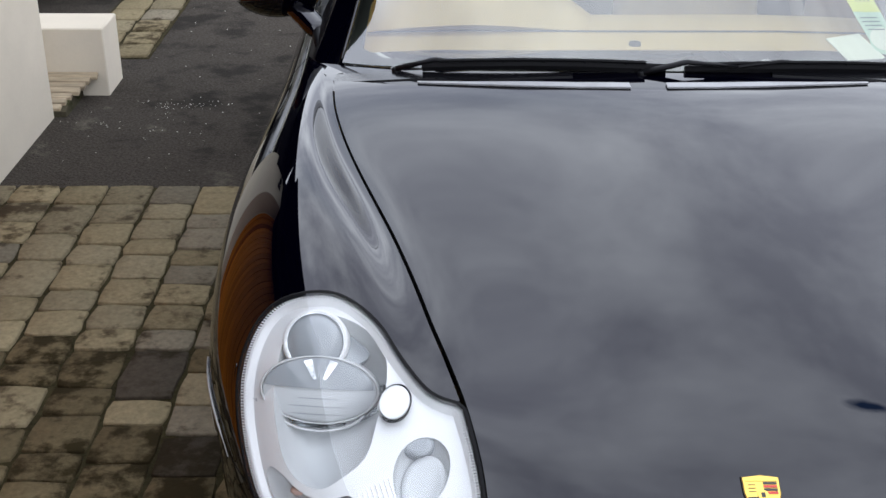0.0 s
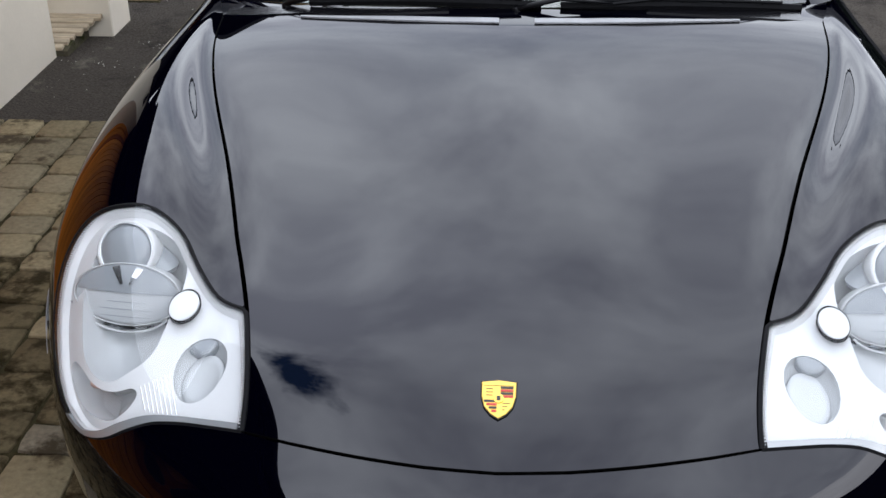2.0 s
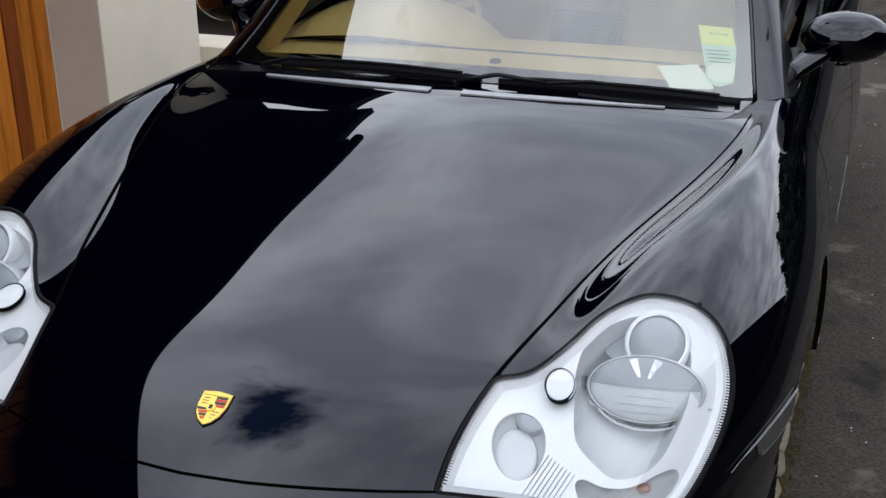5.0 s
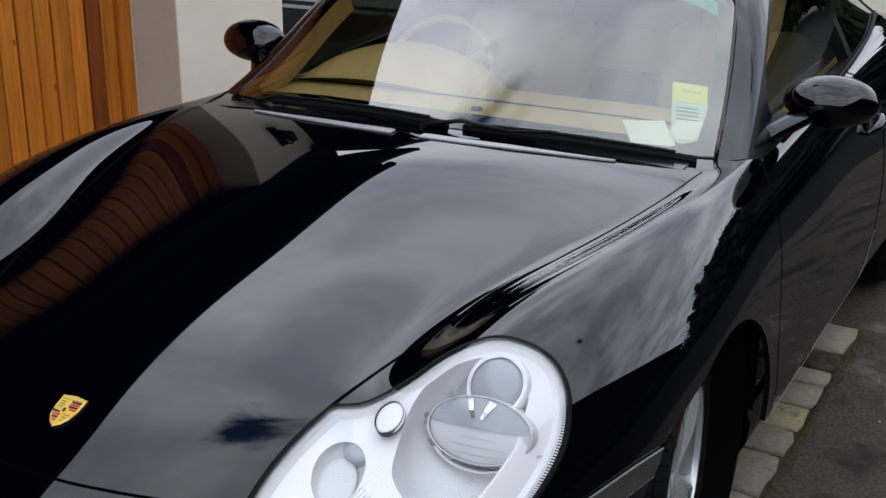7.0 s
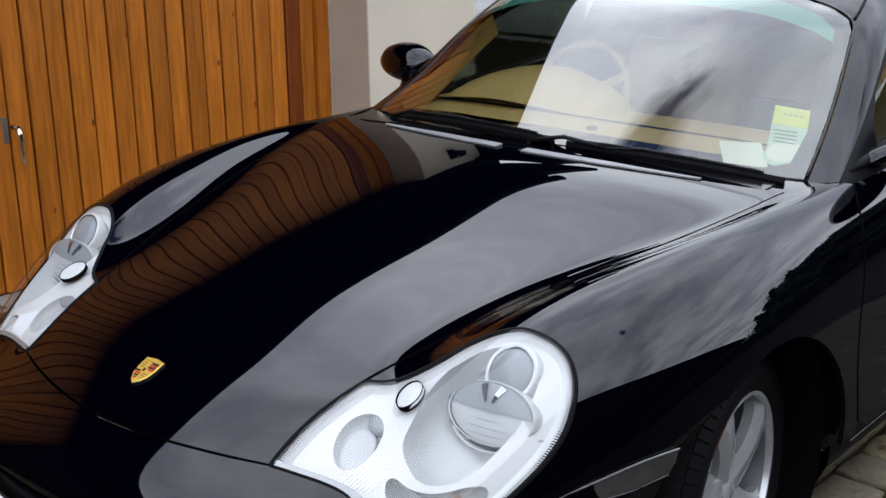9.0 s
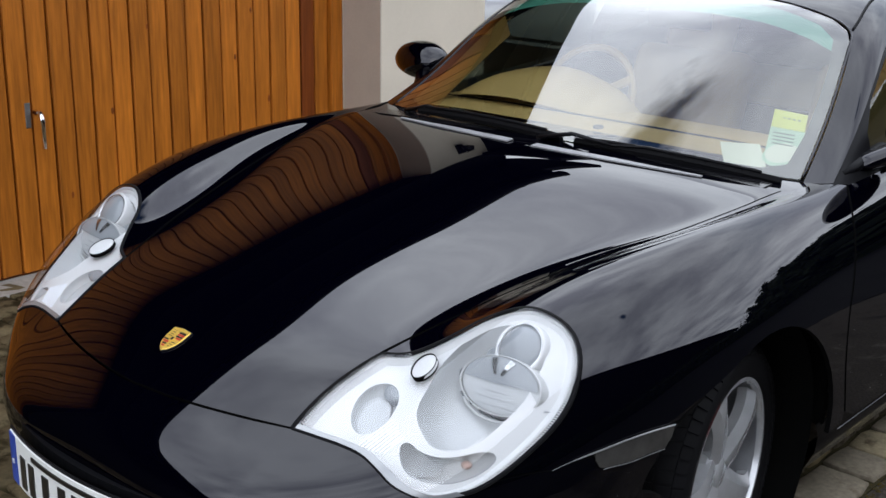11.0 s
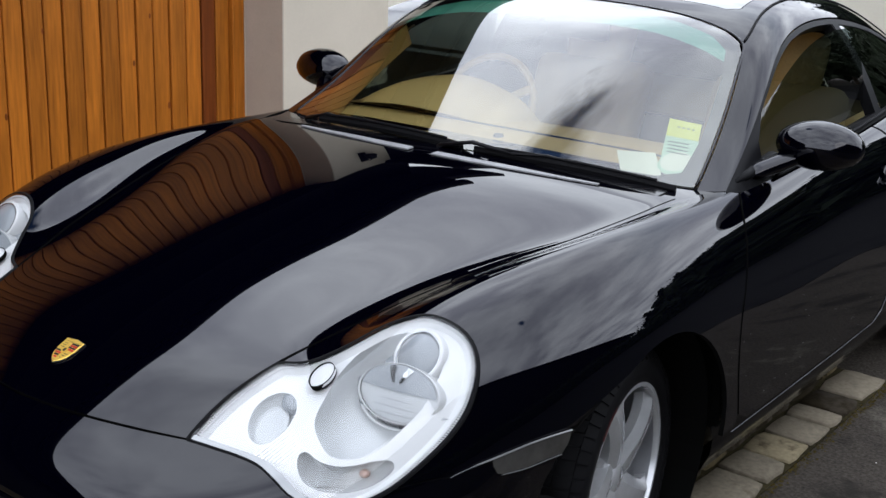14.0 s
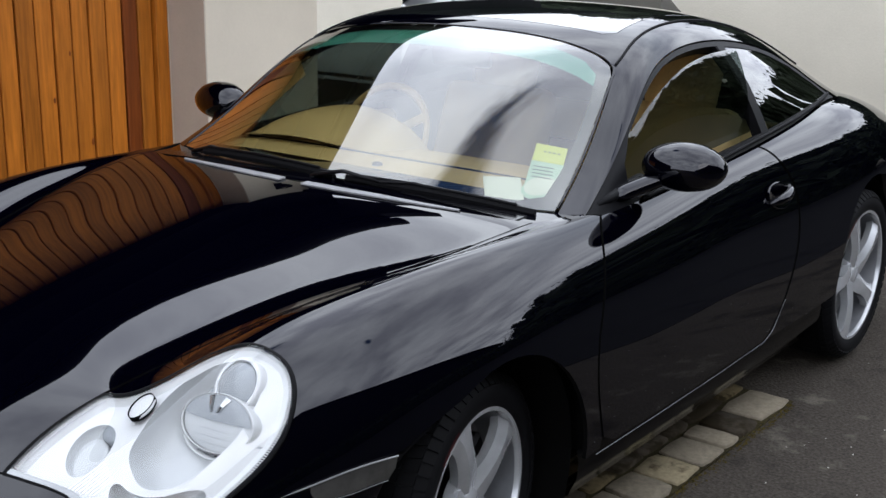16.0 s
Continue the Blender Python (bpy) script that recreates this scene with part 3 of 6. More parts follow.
def shrink(poly, d, su=0.21, sv=0.10):
    """Draw a closed line in by about d metres."""
    p = np.array(poly, float) * (su, sv)
    area = np.sum(p[:, 0] * np.roll(p[:, 1], -1) - np.roll(p[:, 0], -1) * p[:, 1])
    a, b = np.roll(p, 1, axis=0), np.roll(p, -1, axis=0)
    t1, t2 = p - a, b - p
    t1 /= np.linalg.norm(t1, axis=1)[:, None] + 1e-9
    t2 /= np.linalg.norm(t2, axis=1)[:, None] + 1e-9
    n = np.stack([-(t1[:, 1] + t2[:, 1]), t1[:, 0] + t2[:, 0]], 1)
    n /= np.maximum(np.linalg.norm(n, axis=1)[:, None], 0.7)
    return (p + n * d * (1 if area > 0 else -1)) / (su, sv)


def mirrored(line):
    return [(u, -v) for u, v in reversed(list(line))]


# lines between the panels, as (u, v) on the body
SEAM = [BODY.find(x, y, (0, 1), (2.5, 1), (9, 5)) for x, y in
        ((.404, -.84), (.416, -.77), (.432, -.70), (.458, -.61), (.483, -.53), (.520, -.40), (.560, -.27), (.614, -.105), (.670, .10), (.690, .21), (.700, .315), (.705, .36))]
SEAM = list(map(tuple, smooth_loop([(3.103, 2.11)] + SEAM, 5, closed=False)))
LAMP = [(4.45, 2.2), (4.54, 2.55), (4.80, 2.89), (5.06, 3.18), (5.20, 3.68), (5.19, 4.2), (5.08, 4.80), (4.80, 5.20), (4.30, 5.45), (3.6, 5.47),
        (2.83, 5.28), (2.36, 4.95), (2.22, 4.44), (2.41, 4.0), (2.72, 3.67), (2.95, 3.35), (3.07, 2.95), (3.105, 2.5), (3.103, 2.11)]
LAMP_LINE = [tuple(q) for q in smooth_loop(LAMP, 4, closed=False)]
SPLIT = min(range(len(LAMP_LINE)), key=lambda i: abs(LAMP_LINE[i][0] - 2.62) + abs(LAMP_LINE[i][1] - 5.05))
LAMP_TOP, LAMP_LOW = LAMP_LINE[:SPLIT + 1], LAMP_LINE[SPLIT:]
LAMP_INNER = [q for q in SEAM if 3.1 < q[0] < 4.42]
ARCH_R, ARCH_Y, ARCH_Z = 0.345, -0.02, 0.325


def side(y, z):
    return BODY.find(y, z, (1, 2), (0, 4.0), (17, 8))




def arch_r(a):
    """The opening is round above and drawn out towards the nose."""
    return float(np.interp(a, (109, 117, 125, 133, 140, 148, 156, 170), (.340, .343, .357, .380, .402, .427, .438, .440)))


def arch(a):
    return side(ARCH_Y + arch_r(a) * math.cos(radians(a)), ARCH_Z + arch_r(a) * math.sin(radians(a)))


ARCH_FRONT = [arch(a) for a in (164, 156, 148, 140, 132.8)]
ARCH_BACK = [arch(a) for a in (132.8, 125, 117, 109, 101, 93, 85, 77, 69, 61, 53, 45, 37, 29, 21, 13, 5, -2)]
REAR_ARCH = [BODY.find(2.35 + 0.365 * math.cos(radians(a)), 0.33 + 0.365 * math.sin(radians(a)), (1, 2), (11, 4.5), (16, 8)) for a in range(178, 0, -8)]
FRONT_SPLIT = [LAMP_LINE[SPLIT], side(-.66, .557), side(-.57, .566), side(-.47, .572), side(-.36, .576), ARCH_FRONT[-1]]
DOOR_FRONT = [tuple(q) for q in smooth_loop([side(.555, .868), side(.46, .784), side(.405, .69), side(.365, .595), side(.362, .48), side(.40, .345)], 4, closed=False)]
DOOR_REAR = [tuple(q) for q in smooth_loop([side(1.50, .912), side(1.60, .845), side(1.645, .74), side(1.63, .60), side(1.54, .45), side(1.44, .345)], 4, closed=False)]
HOOD_FRONT = [(3.103, 2.11), (3.044, 1.6), (2.988, 1.0), (2.946, 0.5), (2.924, 0)]
HOOD_REAR = [SEAM[-1], (8.34, 2.0), (8.20, 1.5), (8.02, 0.8), (7.92, 0)]

hood_half = HOOD_FRONT[::-1] + SEAM[1:] + HOOD_REAR[1:]
hood = panel("hood", BODY, shrink(hood_half + mirrored(hood_half[1:-1]), GAP_HALF), PAINT, car, "glossy black hood mirroring clouds", step=0.085)

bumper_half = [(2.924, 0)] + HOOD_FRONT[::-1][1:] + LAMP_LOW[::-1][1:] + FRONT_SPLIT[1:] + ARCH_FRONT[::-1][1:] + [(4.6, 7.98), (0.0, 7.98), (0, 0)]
bumper = panel("front_bumper", BODY, shrink(bumper_half[:-1] + mirrored(bumper_half[1:-1]), GAP_HALF), PAINT, car, "glossy black front bumper", step=0.1,
               holes=[[(0.15, -1.6), (0.75, -1.6), (0.75, 1.6), (0.15, 1.6)]])
part("air_intake", box(-.33, .33, -.96, -.95, .17, .33), GAP, bumper, "dark air intake mesh")
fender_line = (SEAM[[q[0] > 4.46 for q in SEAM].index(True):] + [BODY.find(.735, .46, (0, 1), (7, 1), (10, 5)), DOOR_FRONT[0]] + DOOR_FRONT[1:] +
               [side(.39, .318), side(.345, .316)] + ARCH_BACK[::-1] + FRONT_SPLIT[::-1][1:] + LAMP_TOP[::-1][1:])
door_line = DOOR_FRONT + [side(.46, .318), side(.8, .315), side(1.2, .318), side(1.40, .325)] + DOOR_REAR[::-1] + [(10.6, 4.05), (10, 4.05)]
quarter_line = DOOR_REAR + [side(1.42, .325), side(1.7, .325), side(1.95, .335)] + REAR_ARCH + [side(2.74, .34), (14.9, 7.95), (16.8, 7.95), (17, 0.0), (14.5, 0.0),
                (13.6, 2.0), (13.15, 4.05), (12.6, 4.0), (12, 4.0)]
for s in (False, True):
    fender = panel("front_fender", BODY, shrink(fender_line, GAP_HALF), PAINT, car, "glossy black front wing", step=0.09, flip=s)
    door = panel("door", BODY, shrink(door_line, GAP_HALF), PAINT, car, "glossy black door", step=0.1, flip=s)
    quarter = panel("rear_quarter", BODY, shrink(quarter_line, GAP_HALF), PAINT, car, "glossy black flared rear quarter", step=0.12, flip=s)
    sg = -1 if s else 1
    sill = [(sg * x, y, z) for y in (.36, .7, 1.1, 1.5, 1.9, 1.99) for x, z in ((.853, .312), (.862, .285), (.858, .235), (.835, .185), (.76, .165))]
    raw("sill", sill, [(i * 5 + j, i * 5 + j + 1, i * 5 + j + 6, i * 5 + j + 5) for i in range(5) for j in range(4)], SILL, car, "black side sill", smooth=True)
    strip = [(y, z) for y, z in ((.37, .3175), (.7, .3145), (1.1, .3155), (1.4, .325), (1.46, .352), (1.53, .435))]
    part("sill_edge", tube([(sg * (BODY.at([side(y, z)])[0][0][0] + .001), y, z - .004) for y, z in strip], .0008, 6), EDGE, car, "thin bright lower door edge")
    # door handle: a recessed oval grip
    hp = Vector(BODY.at([side(1.515, .762)])[0][0])
    dish = lathe([(0.001, 0.0), (0.001, 0.050), (0.004, 0.056), (0.0, 0.060)], 28)
    dish = moved(dish, Matrix.Translation((hp.x + .001, hp.y, hp.z)) @ Matrix.Rotation(radians(-10), 4, "Y") @ Matrix.Rotation(radians(-12), 4, "X") @ Matrix.Diagonal((1, 1.5, .72, 1)))
    grip = tube([(hp.x + .002, hp.y - .075, hp.z - .014), (hp.x + .022, hp.y - .04, hp.z - .004), (hp.x + .028, hp.y, hp.z + .004), (hp.x + .022, hp.y + .04, hp.z + .012), (hp.x + .002, hp.y + .075, hp.z + .018)],
                [.008, .014, .016, .014, .008], 10)
    for b in (dish, grip):
        if s:
            moved(b, Matrix.Diagonal((-1, 1, 1, 1)))
            bmesh.ops.reverse_faces(b, faces=b.faces)
    part("handle_dish", dish, PAINT, door, "dark handle recess", smooth=True)
    part("handle", grip, PAINT, door, "body-coloured oval door handle", smooth=True)
    # marker lamp on the bumper joint
    mk = [side(-.573, .5715), side(-.487, .5805), side(-.378, .5755), side(-.384, .553), side(-.402, .534), side(-.49, .5335), side(-.545, .5345), side(-.564, .541), side(-.572, .556)]
    panel("side_marker", BODY, mk, AMBER, bumper, "smoked grey side marker lamp", step=0.05, lift=0.003, lip=0.006, flip=s)
    edge = smooth_loop([side(-.66, .557), side(-.573, .573), side(-.487, .582), side(-.378, .577)], 4, closed=False)
    pe, ne = BODY.at(edge)
    line = pe + ne * 0.004
    # the thicker run of this pale line stands for the marker's upper highlight
    part("marker_edge", tube([(sg * q[0], q[1], q[2]) for q in line], [.0006] * (len(line) // 4) + [.0017] * (len(line) - len(line) // 4), 6), EDGE, bumper, "thin bright edge line")
    pe, ne = BODY.at(smooth_loop([side(-.555, .535), side(-.49, .532), side(-.402, .5325)], 4, closed=False))
    part("marker_foot", tube([(sg * q[0], q[1], q[2]) for q in pe + ne * 0.003], .0006, 6), EDGE, bumper, "thin bright edge line")

# inner shells that keep the joints dark
part("underbody", merge(box(-.36, .36, -.66, .38, .16, .60), box(-.70, .70, .40, 1.90, .16, .30), box(-.55, .55, 1.95, 3.1, .16, .75), box(-.46, .46, -.45, .30, .56, .66)), GAP, car)
for sx in (-1, 1):
    for y0, y1 in ((-.42, .42), (1.93, 2.77)):
        cy, r = (y0 + y1) / 2 - (.02 if y0 < 0 else 0), .362
        reach = [max(r, arch_r(a) + .012) if y0 < 0 else r for a in range(-40, 221, 10)]
        liner = [(sx * x, cy + q * math.cos(radians(a)), .325 + q * math.sin(radians(a))) for x in (.85, .50) for a, q in zip(range(-40, 221, 10), reach)]
        n = 27
        raw("wheel_arch_liner", liner, [(i, i + 1, n + i + 1, n + i) for i in range(n - 1)] + [tuple(range(n, 2 * n))], GAP, car)

# added black blanks that stop bright surfaces showing through the wheel arches
for sx in (-1, 1):
    part("arch_panel", merge(box(min(sx * .44, sx * .856), max(sx * .44, sx * .856), .386, .402, .30, .62), box(min(sx * .44, sx * .838), max(sx * .44, sx * .838), .386, .402, .62, .715)), GAP, car)
    for y0, y1 in ((.372, .395), (1.90, 1.93)):
        part("arch_panel", box(min(sx * .48, sx * .79), max(sx * .48, sx * .79), y0, y1, .20, .48), GAP, car)

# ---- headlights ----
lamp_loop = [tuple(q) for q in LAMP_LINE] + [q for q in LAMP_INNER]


def frame_on(u, v, face=0.0):
    """A point of the body with its outward, sideways and upward directions."""
    p, n = BODY.at([(u, v)])
    q, _ = BODY.at([(u, v + .05)])
    z = (Vector(n[0]) * (1 - face) + Vector((-.10, -.95, .28)) * face).normalized()
    x = Vector(q[0] - p[0])
    x = (x - z * x.dot(z)).normalized()
    return Vector(p[0]), x, z.cross(x), z


def dome(u, v, a, b, profile, n=44, start=0.0, end=360.0, shift=(0, 0), depth=0.0, face=0.0):
    """Rings of an oval seated under the glass: a profile of (scale, depth)."""
    p, x, y, z = frame_on(u, v, face)
    p = p - frame_on(u, v)[3] * depth
    bm = bmesh.new()
    rings = []
    full = end - start >= 359.9
    for s, d in profile:
        if s == 0:
            rings.append([bm.verts.new(p + x * shift[0] + y * shift[1] - z * d)])
            continue
        rings.append([bm.verts.new(p + x * (shift[0] + a * s * math.cos(t)) + y * (shift[1] + b * s * math.sin(t)) - z * d)
                      for t in (radians(start + (end - start) * k / n) for k in range(n if full else n + 1))])
    for p0, p1 in zip(rings, rings[1:]):
        m = max(len(p0), len(p1))
        for k in range(m if full else m - 1):
            k1 = (k + 1) % m
            if len(p1) == 1:
                bm.faces.new((p0[k], p0[k1], p1[0]))
            elif len(p0) == 1:
                bm.faces.new((p0[0], p1[k1], p1[k]))
            else:
                bm.faces.new((p0[k], p0[k1], p1[k1], p1[k]))
    bmesh.ops.recalc_face_normals(bm, faces=bm.faces)
    return bm


def oval_line(u, v, a, b, n=26):
    """The same oval as a line on the body."""
    p, x, y, z = frame_on(u, v)
    out = []
    for k in range(n):
        t = 2 * math.pi * k / n
        q = p + x * a * math.cos(t) + y * b * math.sin(t)
        out.append(BODY.find(q.x, q.y, (0, 1), (2.0, 1.5), (5.6, 6)))
    return out


FOG = (3.78, 2.86, .041, .062)
MAIN_LINE = smooth_loop([(3.74, 3.58), (3.38, 3.94), (3.17, 4.2), (3.12, 4.47), (3.22, 4.7), (3.49, 4.85), (4.07, 4.95), (4.42, 4.87), (4.68, 4.77), (4.87, 4.57), (4.97, 4.32),
                         (5.05, 3.97), (5.06, 3.59), (5.00, 3.24), (4.85, 3.09), (4.67, 3.12), (4.45, 3.22), (4.16, 3.38)], 3)
POCKET_LINE = smooth_loop([(3.20, 3.74), (2.94, 3.86), (2.64, 4.09), (2.50, 4.35), (2.46, 4.66), (2.62, 4.95), (2.92, 5.10), (3.12, 5.02), (3.10, 4.80), (3.01, 4.58), (3.00, 4.34), (3.09, 4.08), (3.24, 3.84)], 3)
FOG_LINE = oval_line(*FOG)
HOLES = [MAIN_LINE, FOG_LINE, POCKET_LINE]


def sink(line, profile, floor=.0202):
    """A bowl let into the lamp's floor: a profile of (scale, depth) inside a line on the body."""
    pts, nrm = BODY.at(denser(line, .09))
    pts = pts - nrm * floor
    centre, down = pts.mean(0), -nrm.mean(0) / np.linalg.norm(nrm.mean(0))
    bm = bmesh.new()
    rings = [[bm.verts.new(centre + (p - centre) * s + down * d) for p in pts] for s, d in profile if s]
    tip = bm.verts.new(centre + down * profile[-1][1])
    m = len(pts)
    for r0, r1 in zip(rings, rings[1:]):
        for i in range(m):
            bm.faces.new((r0[i], r0[(i + 1) % m], r1[(i + 1) % m], r1[i]))
    for i in range(m):
        bm.faces.new((rings[-1][i], rings[-1][(i + 1) % m], tip))
    bmesh.ops.recalc_face_normals(bm, faces=bm.faces)
    if sum(f.normal.dot(Vector(down)) for f in bm.faces) > 0:
        bmesh.ops.reverse_faces(bm, faces=bm.faces)
    return bm


def headlight(flip):
    def fl(bm):
        if flip:
            moved(bm, Matrix.Diagonal((-1, 1, 1, 1)))
            bmesh.ops.reverse_faces(bm, faces=bm.faces)
        return bm

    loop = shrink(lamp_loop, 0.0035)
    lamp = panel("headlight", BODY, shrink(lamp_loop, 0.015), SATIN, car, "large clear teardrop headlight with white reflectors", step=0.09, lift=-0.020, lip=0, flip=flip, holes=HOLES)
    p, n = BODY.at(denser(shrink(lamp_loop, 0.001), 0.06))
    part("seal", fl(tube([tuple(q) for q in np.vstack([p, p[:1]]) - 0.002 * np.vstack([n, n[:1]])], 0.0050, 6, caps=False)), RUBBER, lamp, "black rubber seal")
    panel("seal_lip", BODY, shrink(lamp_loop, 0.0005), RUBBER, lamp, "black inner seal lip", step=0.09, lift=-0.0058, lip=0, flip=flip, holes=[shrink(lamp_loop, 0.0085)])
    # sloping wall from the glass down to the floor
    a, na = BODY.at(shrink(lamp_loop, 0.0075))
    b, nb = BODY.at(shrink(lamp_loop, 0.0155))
    a, b = a - na * .006, b - nb * .0205
    m = len(a)
    bm = bmesh.new()
    va, vb = [bm.verts.new(q) for q in a], [bm.verts.new(q) for q in b]
    for i in range(m):
        j = (i + 1) % m
        bm.faces.new((va[i], va[j], vb[j], vb[i]))
    part("housing_wall", fl(bm), SATIN, lamp, "white housing rim", smooth=True)
    # fine teeth along the rim
    bm = bmesh.new()
    la, lb = shrink(lamp_loop, 0.0046), shrink(lamp_loop, 0.0100)
    la[SPLIT + 3:len(LAMP_LINE) - 1], lb[SPLIT + 3:len(LAMP_LINE) - 1] = shrink(lamp_loop, 0.0100)[SPLIT + 3:len(LAMP_LINE) - 1], shrink(lamp_loop, 0.0150)[SPLIT + 3:len(LAMP_LINE) - 1]
    m = len(la)
    for i in range(m):
        j = (i + 1) % m
        length = np.linalg.norm(BODY.at([la[i]])[0][0] - BODY.at([la[j]])[0][0])
        count = max(1, int(length / .0042))
        for k in range(count):
            t = (k + .5) / count
            (pa, pb), (n0, _) = BODY.at([la[i] + (la[j] - la[i]) * t, lb[i] + (lb[j] - lb[i]) * t])
            side_ = np.cross(n0, pb - pa)
            side_ = side_ / (np.linalg.norm(side_) + 1e-9) * .0012
            a0, a1 = pa - n0 * .0035, pb - n0 * .0065
            vs = [bm.verts.new(q) for q in (a0 - side_, a0 + side_, a1 + side_, a1 - side_, a0 - n0 * .004, a1 - n0 * .005)]
            bm.faces.new((vs[0], vs[1], vs[2], vs[3]))
            bm.faces.new((vs[0], vs[3], vs[5], vs[4]))
            bm.faces.new((vs[1], vs[4], vs[5], vs[2]))
    part("fluting", fl(bm), SATIN, lamp, "fine white fluting round the rim")
    # large egg-shaped bowl
    bowl = part("main_reflector", fl(sink(MAIN_LINE, [(1.0, 0), (.985, .007), (.95, .028), (.86, .056), (.65, .074), (.35, .081), (0, .082)])), FROST, lamp, "egg-shaped frosted main reflector", smooth=True)
    panel("upper_shroud", BODY, [tuple(q) for q in smooth_loop([(4.70, 3.73), (4.84, 3.38), (4.97, 3.2), (5.04, 3.36), (5.06, 3.6), (4.90, 3.85), (4.76, 3.96)], 3)], SMOKE, lamp, "grey upper shroud", step=.07, lift=-.058, lip=.01, flip=flip)
    # round projector above the wide low-beam lens
    pj = dict(depth=.030, face=.6)
    part("projector_barrel", fl(dome(4.77, 4.25, .053, .053, [(1.02, .045), (1.02, .000), (.97, -.004), (.90, -.004), (.86, .000), (.85, .006)], **pj)), SATIN, lamp, "white projector barrel", smooth=True)
    part("projector_ring", fl(dome(4.77, 4.25, .0475, .0475, [(1.03, .004), (1.03, -.003), (.98, -.005), (.95, -.002)], **pj)), SHELF, lamp, "thin silver lens ring", smooth=True)
    part("projector_lens", fl(dome(4.77, 4.25, .0465, .0465, [(1.0, .002), (.85, -.006), (.55, -.012), (0, -.015)], **pj)), SMOKE, lamp, "grey round projector lens", smooth=True)
    lo_ = dict(depth=.062, face=.8)
    low_ = (4.33, 4.34, .094, .054)
    for s0, s1 in ((168, 232), (244, 296), (308, 340)):
        part("lens_bracket", fl(dome(*low_, [(1.26, .024), (1.18, .010), (1.12, .018), (1.07, .008), (1.02, .014)], 7, start=s0, end=s1, **lo_)), SHELF, lamp, "faceted silver bracket beside the lens")
    part("lens_ring", fl(dome(*low_, [(1.035, .03), (1.035, .0), (1.01, -.004), (.985, -.001)], **lo_)), PEARL, lamp, "thin pale lens ring", smooth=True)
    part("low_beam_lens", fl(dome(*low_, [(.98, .002), (.8, -.004), (.45, -.008), (0, -.009)], **lo_)), FROST, lamp, "ribbed grey low-beam lens", smooth=True)
    part("lens_shelf", fl(dome(4.33, 4.34, .089, .050, [(1.0, -.002), (.6, -.010), (0, -.012)], start=2, end=178, shift=(0, .003), **lo_)), SMOKE, lamp, "smoky grey upper half of the lens", smooth=True)
    # silver slivers shaped to stand for the upright glints in the lens
    for s0, s1 in ((62, 76), (104, 118)):
        part("lens_glint", fl(dome(4.33, 4.34, .060, .049, [(1.0, -.006), (.62, -.0125), (.35, -.0135)], 4, start=s0, end=s1, shift=(0, .003), **lo_)), SHELF, lamp, "silver sliver standing for a glint in the lens")
    part("lower_ring", fl(dome(4.33, 4.34, .082, .050, [(1.04, .004), (1.04, -.004), (.98, -.004), (.98, .004)], start=205, end=335, shift=(0, -.016), **lo_)), PEARL, lamp, "second pale ring under the lens", smooth=True)
    pc, xc, yc, zc = frame_on(4.33, 4.34, .8)
    pc = pc - frame_on(4.33, 4.34)[3] * .062
    for k in range(1, 4):
        h = -k * .013
        w = .088 * math.sqrt(max(0, 1 - (h / .052) ** 2)) * .94
        line = [pc + xc * (w * t) + yc * h + zc * (.0095 - .0085 * t * t - .004 * (h / .052) ** 2) for t in (-1, -.66, -.33, 0, .33, .66, 1)]
        part("lens_rib", fl(tube([tuple(q) for q in line], .0006, 5)), SMOKE, lamp)
    # fog lamp in the inner lobe
    part("fog_wall", fl(sink(FOG_LINE, [(1.0, -.0003), (.985, .006), (.93, .018), (0, .0335)])), FROST, lamp, "grey fog lamp wall", smooth=True)
    part("fog_reflector", fl(dome(3.70, 2.86, .034, .048, [(1.0, .004), (.96, .0), (.7, .003), (0, .005)], depth=.034)), FROST, lamp, "oval fog lamp bowl", smooth=True)
    part("fog_bulb_cap", fl(dome(4.10, 2.86, .027, .025, [(1.05, .016), (1.0, .0), (.93, -.003), (.5, -.004), (0, -.004)], depth=.026, face=.15)), SMOKE, lamp, "grey fog bulb cap", smooth=True)
    # washer cap, flush with the glass
    # black oval stands for the shaded hole that shows beside the cap
    part("washer_seal", fl(dome(4.35, 3.11, .0250, .0333, [(1.0, .010), (1.0, -.0006), (.97, -.0010), (.965, .006), (0, .007)])), GAP, lamp, "oval opening, black for the shade inside it", smooth=True)
    part("washer_cap", fl(dome(4.347, 3.125, .0242, .0320, [(1.0, .006), (.985, .0012), (.9, .0006), (0, .0)])), SATIN, lamp, "oval white washer cap", smooth=True)
    # indicator pocket with an orange bulb
    part("indicator_bowl", fl(sink(POCKET_LINE, [(1.0, 0), (.96, .010), (.85, .024), (.5, .030), (0, .031)])), PEARL, lamp, "grey ribbed indicator bowl", smooth=True)
    part("indicator_bulb", fl(dome(2.86, 4.78, .010, .008, [(1.0, .014), (.9, .004), (.5, -.002), (0, -.004)], 16, depth=.041)), ORANGE, lamp, "orange indicator bulb", smooth=True)
    for k in range(9):
        (pa, pb), (n0, n1) = BODY.at([(2.99 - .042 * k, 4.10 + .005 * k), (2.99 - .042 * k, 4.50 - .004 * k)])
        part("pocket_rib", fl(tube([tuple(pa - n0 * .042), tuple(pb - n1 * .043)], .0010, 5)), FROST, lamp)
    # fine ribs between the two bowls
    for k in range(8):
        t = k / 7
